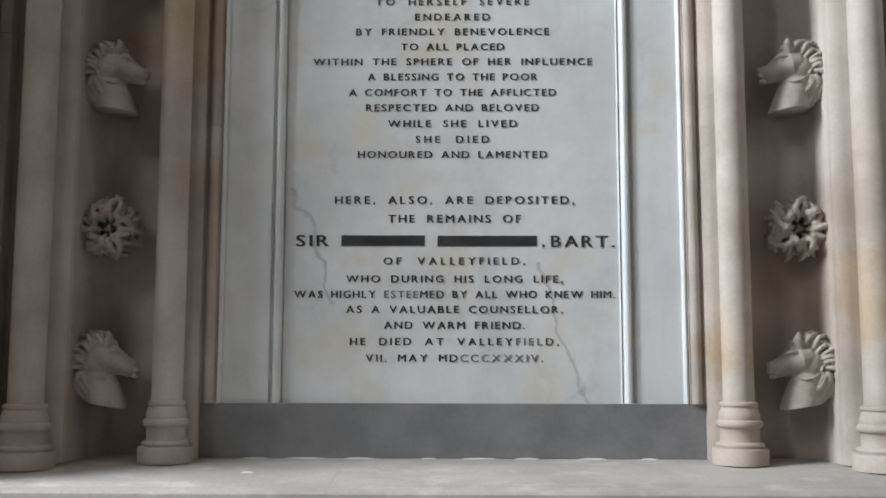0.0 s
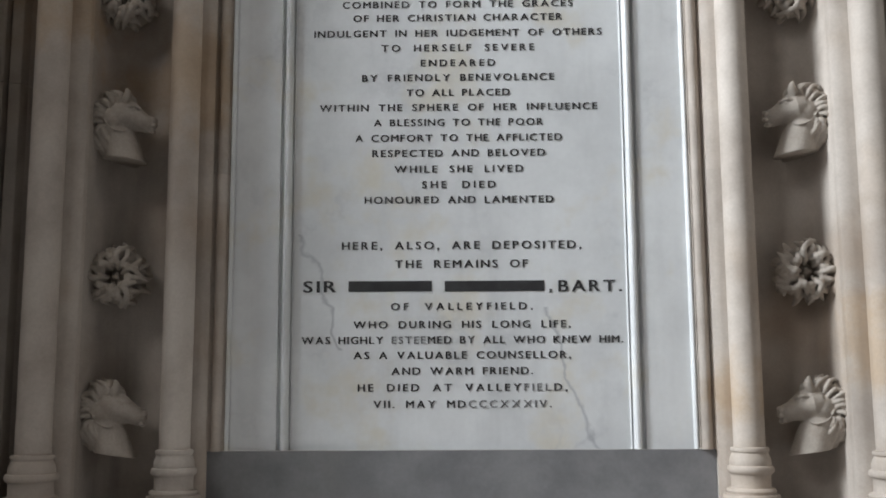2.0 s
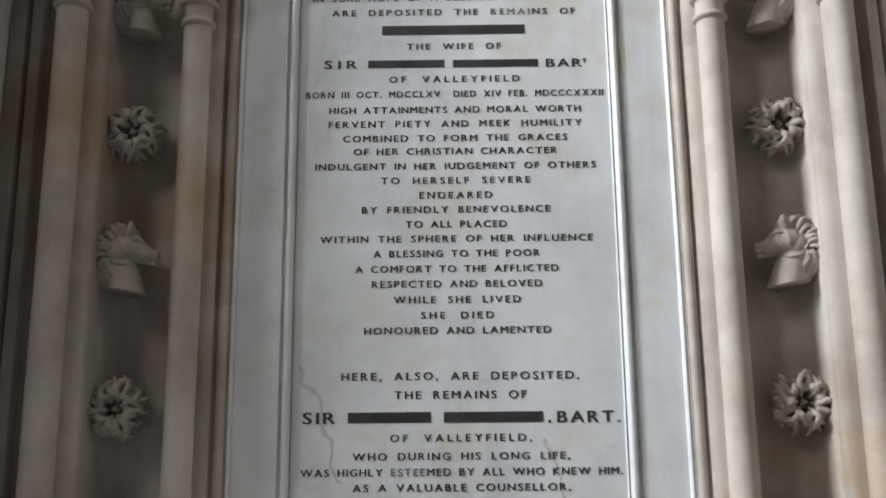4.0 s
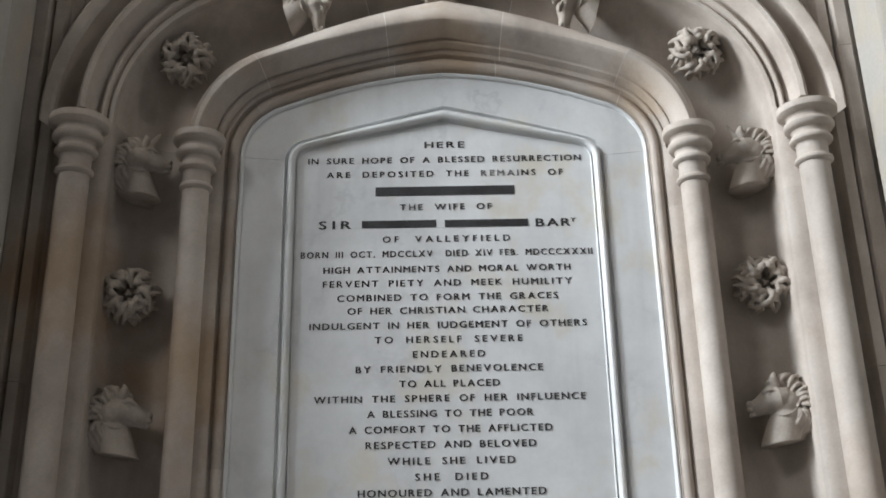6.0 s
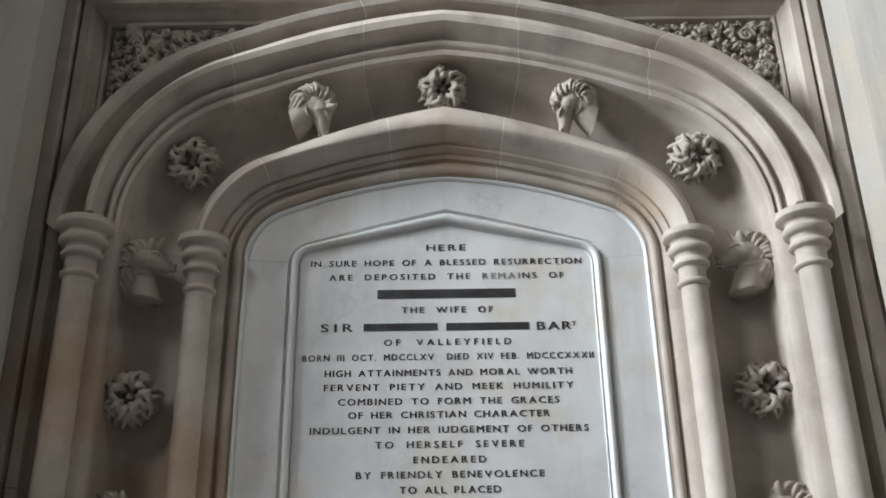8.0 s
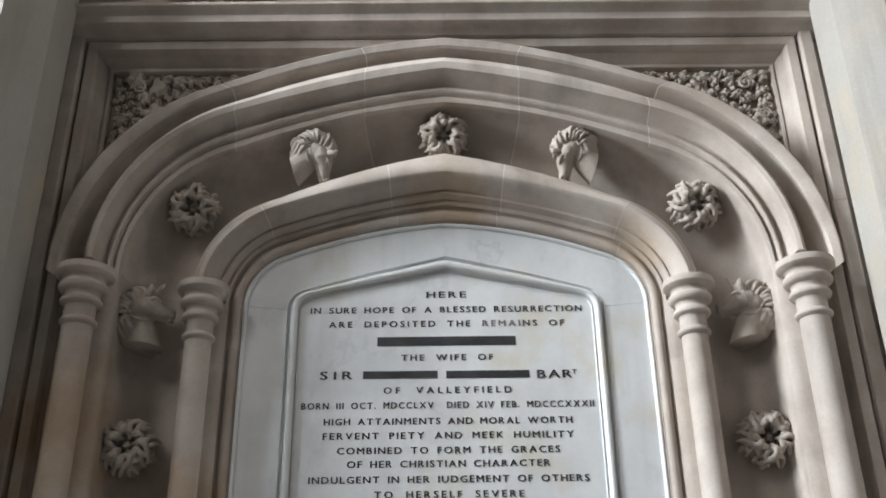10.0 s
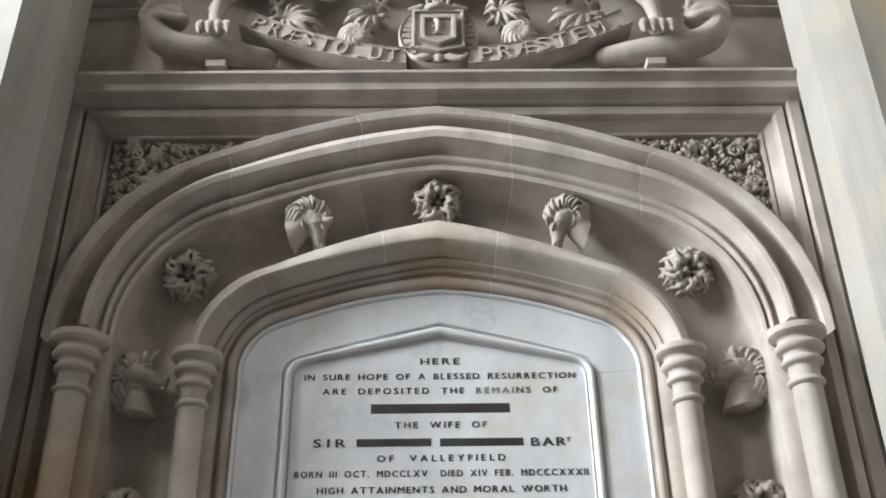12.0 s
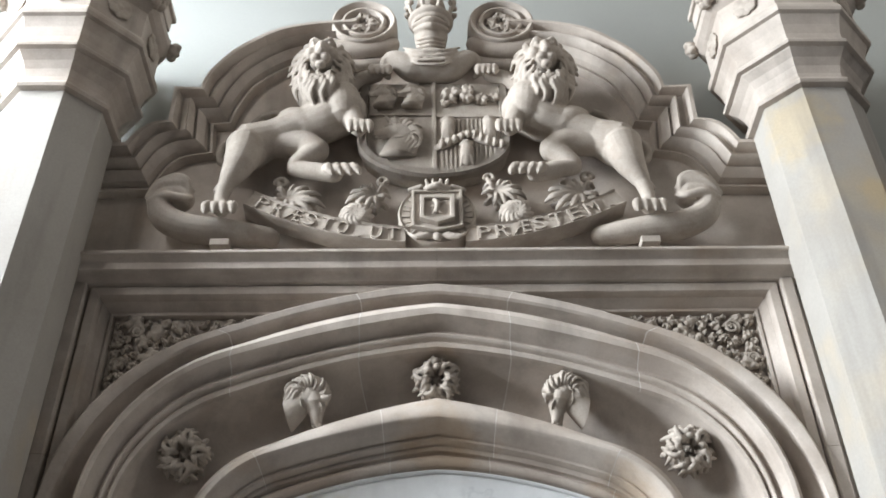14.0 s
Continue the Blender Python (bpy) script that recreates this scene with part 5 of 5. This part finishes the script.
CAP = 0.0236
UPPER = [
    ("HERE", 3.129, 0.152),
    ("IN SURE HOPE OF A BLESSED RESURRECTION", 3.067, 1.033),
    ("ARE DEPOSITED THE REMAINS OF", 3.009, 0.890),
    ("THE WIFE OF", 2.874, 0.343),
    ("OF VALLEYFIELD", 2.747, 0.470),
    ("BORN III OCT. MDCCLXV  DIED XIV FEB. MDCCCXXXII", 2.690, 1.068),
    ("HIGH ATTAINMENTS AND MORAL WORTH", 2.630, 0.900),
    ("FERVENT PIETY AND MEEK HUMILITY", 2.577, 0.903),
    ("COMBINED TO FORM THE GRACES", 2.523, 0.797),
    ("OF HER CHRISTIAN CHARACTER", 2.474, 0.722),
    ("INDULGENT IN HER IUDGEMENT OF OTHERS", 2.419, 0.992),
    ("TO HERSELF SEVERE", 2.366, 0.526),
    ("ENDEARED", 2.312, 0.256),
    ("BY FRIENDLY BENEVOLENCE", 2.260, 0.659),
    ("TO ALL PLACED", 2.207, 0.353),
    ("WITHIN THE SPHERE OF HER INFLUENCE", 2.155, 0.948),
    ("A BLESSING TO THE POOR", 2.102, 0.576),
    ("A COMFORT TO THE AFFLICTED", 2.048, 0.702),
    ("RESPECTED AND BELOVED", 1.995, 0.586),
    ("WHILE SHE LIVED", 1.940, 0.436),
    ("SHE DIED", 1.886, 0.249),
    ("HONOURED AND LAMENTED", 1.834, 0.637),
]
LOWER = [
    ("HERE, ALSO, ARE DEPOSITED,", 1.679, 0.801),
    ("THE REMAINS OF", 1.616, 0.444),
    ("OF VALLEYFIELD,", 1.474, 0.471),
    ("WHO DURING HIS LONG LIFE,", 1.414, 0.720),
    ("WAS HIGHLY ESTEEMED BY ALL WHO KNEW HIM.", 1.363, 1.063),
    ("AS A VALUABLE COUNSELLOR,", 1.313, 0.717),
    ("AND WARM FRIEND.", 1.261, 0.466),
    ("HE DIED AT VALLEYFIELD,", 1.207, 0.689),
    ("VII. MAY MDCCCXXXIV.", 1.153, 0.584),
]
for body, z, w in UPPER:
    place_word(body, -0.0135, z, CAP * (1.08 if body == "HERE" else 1.0), w, 1.5 if body == "HERE" else 1.14, "REMAI" if "REMAINS" in body else "")
for body, z, w in LOWER:
    place_word(body, -0.007, z, CAP * (1.1 if z > 1.55 else 1.0), w, 1.14, {1.153: "CCCXXXIV", 1.207: "FIEL", 1.363: "ESTEE"}.get(z, ""))
place_bar(-0.275, 0.245, 2.9385, 0.036)
place_word("SIR", -0.424, 2.807, 0.031, 0.120, 1.5)
place_bar(-0.325, -0.050, 2.807, 0.029)
place_bar(-0.018, 0.290, 2.806, 0.029)
place_word("BAR", 0.383, 2.805, 0.031, 0.130, 1.5)
place_word("T", 0.460, 2.813, 0.016, 0.022)
place_word("SIR", -0.480, 1.542, 0.038, 0.111, 1.35)
place_bar(-0.384, -0.106, 1.542, 0.035)
place_bar(-0.063, 0.268, 1.541, 0.035)
place_word(",", 0.289, 1.541, 0.034, 0.010)
place_word("BART.", 0.420, 1.540, 0.038, 0.211, 1.35)
tagged(tablet, "white marble memorial tablet with black inscription and bead frame", "tablet")


def ribbon_word(body, start, end, height):
    """Raised capitals that follow the curved band between two places."""
    n = len(body)
    for i, ch in enumerate(body):
        if ch == " ":
            continue
        x = start + (end - start) * (i + 0.5) / n
        sl = (ribbon_z(x + 0.01) - ribbon_z(x - 0.01)) / 0.02
        w = (end - start) / n * (0.72 if ch not in ".,I" else 0.3)
        a = (abs(x - PX) - 0.13) / 0.695
        y = -0.254 - 0.012 * math.sin(a * math.pi)
        bm = text_mesh(ch, height, w * (1.35 if ch == "Æ" else 1.0), 0.011, 1.0, 0.0)
        part("raised_letter", bm, CARVED, ribbon, matrix=Matrix.Translation((x, y, ribbon_z(x))) @ Matrix.Rotation(-math.atan(sl), 4, "Y"))


ribbon_word("PRÆSTO,UT", -0.815, -0.170, 0.066)
ribbon_word("PRÆSTEM.", 0.150, 0.790, 0.066)
tagged(seated(ribbon), "curved limestone ribbon with raised motto and rolled ends", "ribbon")

# ---------------------------------------------------------------- helmet and crest
helm = empty("crested_helmet")
HX = PX - 0.010
bm = bmesh.new()
for s in (-1, 1):
    tube(bm, [(HX, -0.25, 5.40), (HX + s * 0.10, -0.27, 5.40), (HX + s * 0.175, -0.28, 5.45), (HX + s * 0.215, -0.27, 5.46), (HX + s * 0.235, -0.25, 5.41), (HX + s * 0.215, -0.24, 5.375)], [0.070, 0.070, 0.050, 0.034, 0.026, 0.018], 14)
ball(bm, (HX, -0.26, 5.42), 0.155, 0.10, 0.095)
for k in range(4):
    z = 5.44 - 0.028 * k
    tube(bm, [(HX - 0.14 + 0.012 * k, -0.325, z + 0.05), (HX - 0.06, -0.362 + 0.004 * k, z - 0.012), (HX + 0.06, -0.362 + 0.004 * k, z - 0.012), (HX + 0.14 - 0.012 * k, -0.325, z + 0.05)], [0.006, 0.009, 0.009, 0.006], 8)
with_mesh("mantling", carve(bm, 0.006, 2, 0.0005), CARVED, Matrix(), helm)
bm = bmesh.new()
tube(bm, [(HX, -0.25, 5.45), (HX, -0.26, 5.55), (HX, -0.265, 5.63), (HX, -0.26, 5.70)], [0.075, 0.072, 0.086, 0.088], 18)
tube(bm, [(HX - 0.08, -0.31, 5.64), (HX, -0.365, 5.615), (HX + 0.08, -0.31, 5.64)], [0.014, 0.018, 0.014], 10)
tube(bm, [(HX - 0.085, -0.31, 5.68), (HX, -0.362, 5.672), (HX + 0.085, -0.31, 5.68)], [0.012, 0.014, 0.012], 10)
for k in range(3):
    tube(bm, [(HX - 0.07, -0.315, 5.50 + 0.03 * k), (HX, -0.345, 5.487 + 0.03 * k), (HX + 0.07, -0.315, 5.50 + 0.03 * k)], [0.006, 0.008, 0.006], 8)
with_mesh("helm", carve(bm, 0.006, 2), CARVED, Matrix(), helm)
bm = bmesh.new()
ring = [(HX + 0.095 * math.cos(math.tau * i / 16), -0.265 + 0.085 * math.sin(math.tau * i / 16), 5.755) for i in range(17)]
tube(bm, ring, [0.024] * 17, 10)
ring = [(HX + 0.085 * math.cos(math.tau * i / 16), -0.265 + 0.075 * math.sin(math.tau * i / 16), 5.725) for i in range(17)]
tube(bm, ring, [0.016] * 17, 10)
for i in range(8):
    a = math.tau * i / 8 + 0.4
    x, y = HX + 0.10 * math.cos(a), -0.265 + 0.09 * math.sin(a)
    tube(bm, [(x, y, 5.77), (HX + 0.12 * math.cos(a), -0.265 + 0.11 * math.sin(a), 5.83)], [0.014, 0.012], 8)
    for s in (-1, 1):
        ball(bm, (HX + 0.125 * math.cos(a + 0.2 * s), -0.265 + 0.115 * math.sin(a + 0.2 * s), 5.84), 0.018, 0.018, 0.014)
    ball(bm, (HX + 0.128 * math.cos(a), -0.265 + 0.118 * math.sin(a), 5.862), 0.018, 0.018, 0.020)
tube(bm, [(HX, -0.25, 5.74), (HX, -0.25, 5.86), (HX, -0.25, 6.02)], [0.07, 0.085, 0.05], 12)
with_mesh("coronet", carve(bm, 0.006, 1, 0.0008), CARVED, Matrix(), helm)
tagged(seated(helm), "limestone helmet with draped mantling under a coronet", "helmet")

# ---------------------------------------------------------------- details on the pier capitals
MERLON = bmesh.new()
add_box(MERLON, -0.075, 0.075, -0.035, 0.05, 0.0, 0.11, 0.012)
add_box(MERLON, -0.088, 0.088, -0.052, 0.05, 0.085, 0.118, 0.008)
me_merlon = bpy.data.meshes.new("merlon")
MERLON.to_mesh(me_merlon)
MERLON.free()
bm = bmesh.new()
for i in range(4):
    a = math.tau * i / 4 + math.pi / 4
    ball(bm, (0.030 * math.cos(a), -0.012, 0.030 * math.sin(a)), 0.024, 0.018, 0.024)
    ball(bm, (0.036 * math.cos(a + math.pi / 4), -0.006, 0.036 * math.sin(a + math.pi / 4)), 0.016, 0.014, 0.016)
ball(bm, (0, -0.016, 0), 0.015, 0.018, 0.015)
FLEURON = carve(bm, 0.005, 1, 0.003)
for p in (pier_west, pier_east):
    for i in range(8):
        a = math.tau * i / 8
        turn = Matrix.Rotation(a, 4, "Z")
        with_mesh("rosette", FLEURON, CARVED, turn @ pose(0, -0.334, 5.546) @ Matrix.Diagonal((1.25, 0.7, 1.25, 1)), p)
        with_mesh("merlon", me_merlon, STONE, turn @ pose(0, -0.345, 5.753), p)
        corner = Matrix.Rotation(a + math.pi / 8, 4, "Z")
        with_mesh("corner_fleuron", FLEURON, CARVED, corner @ pose(0, -0.405, 5.706, 20, 0, 0) @ Matrix.Diagonal((0.95, 1.5, 0.95, 1)), p)
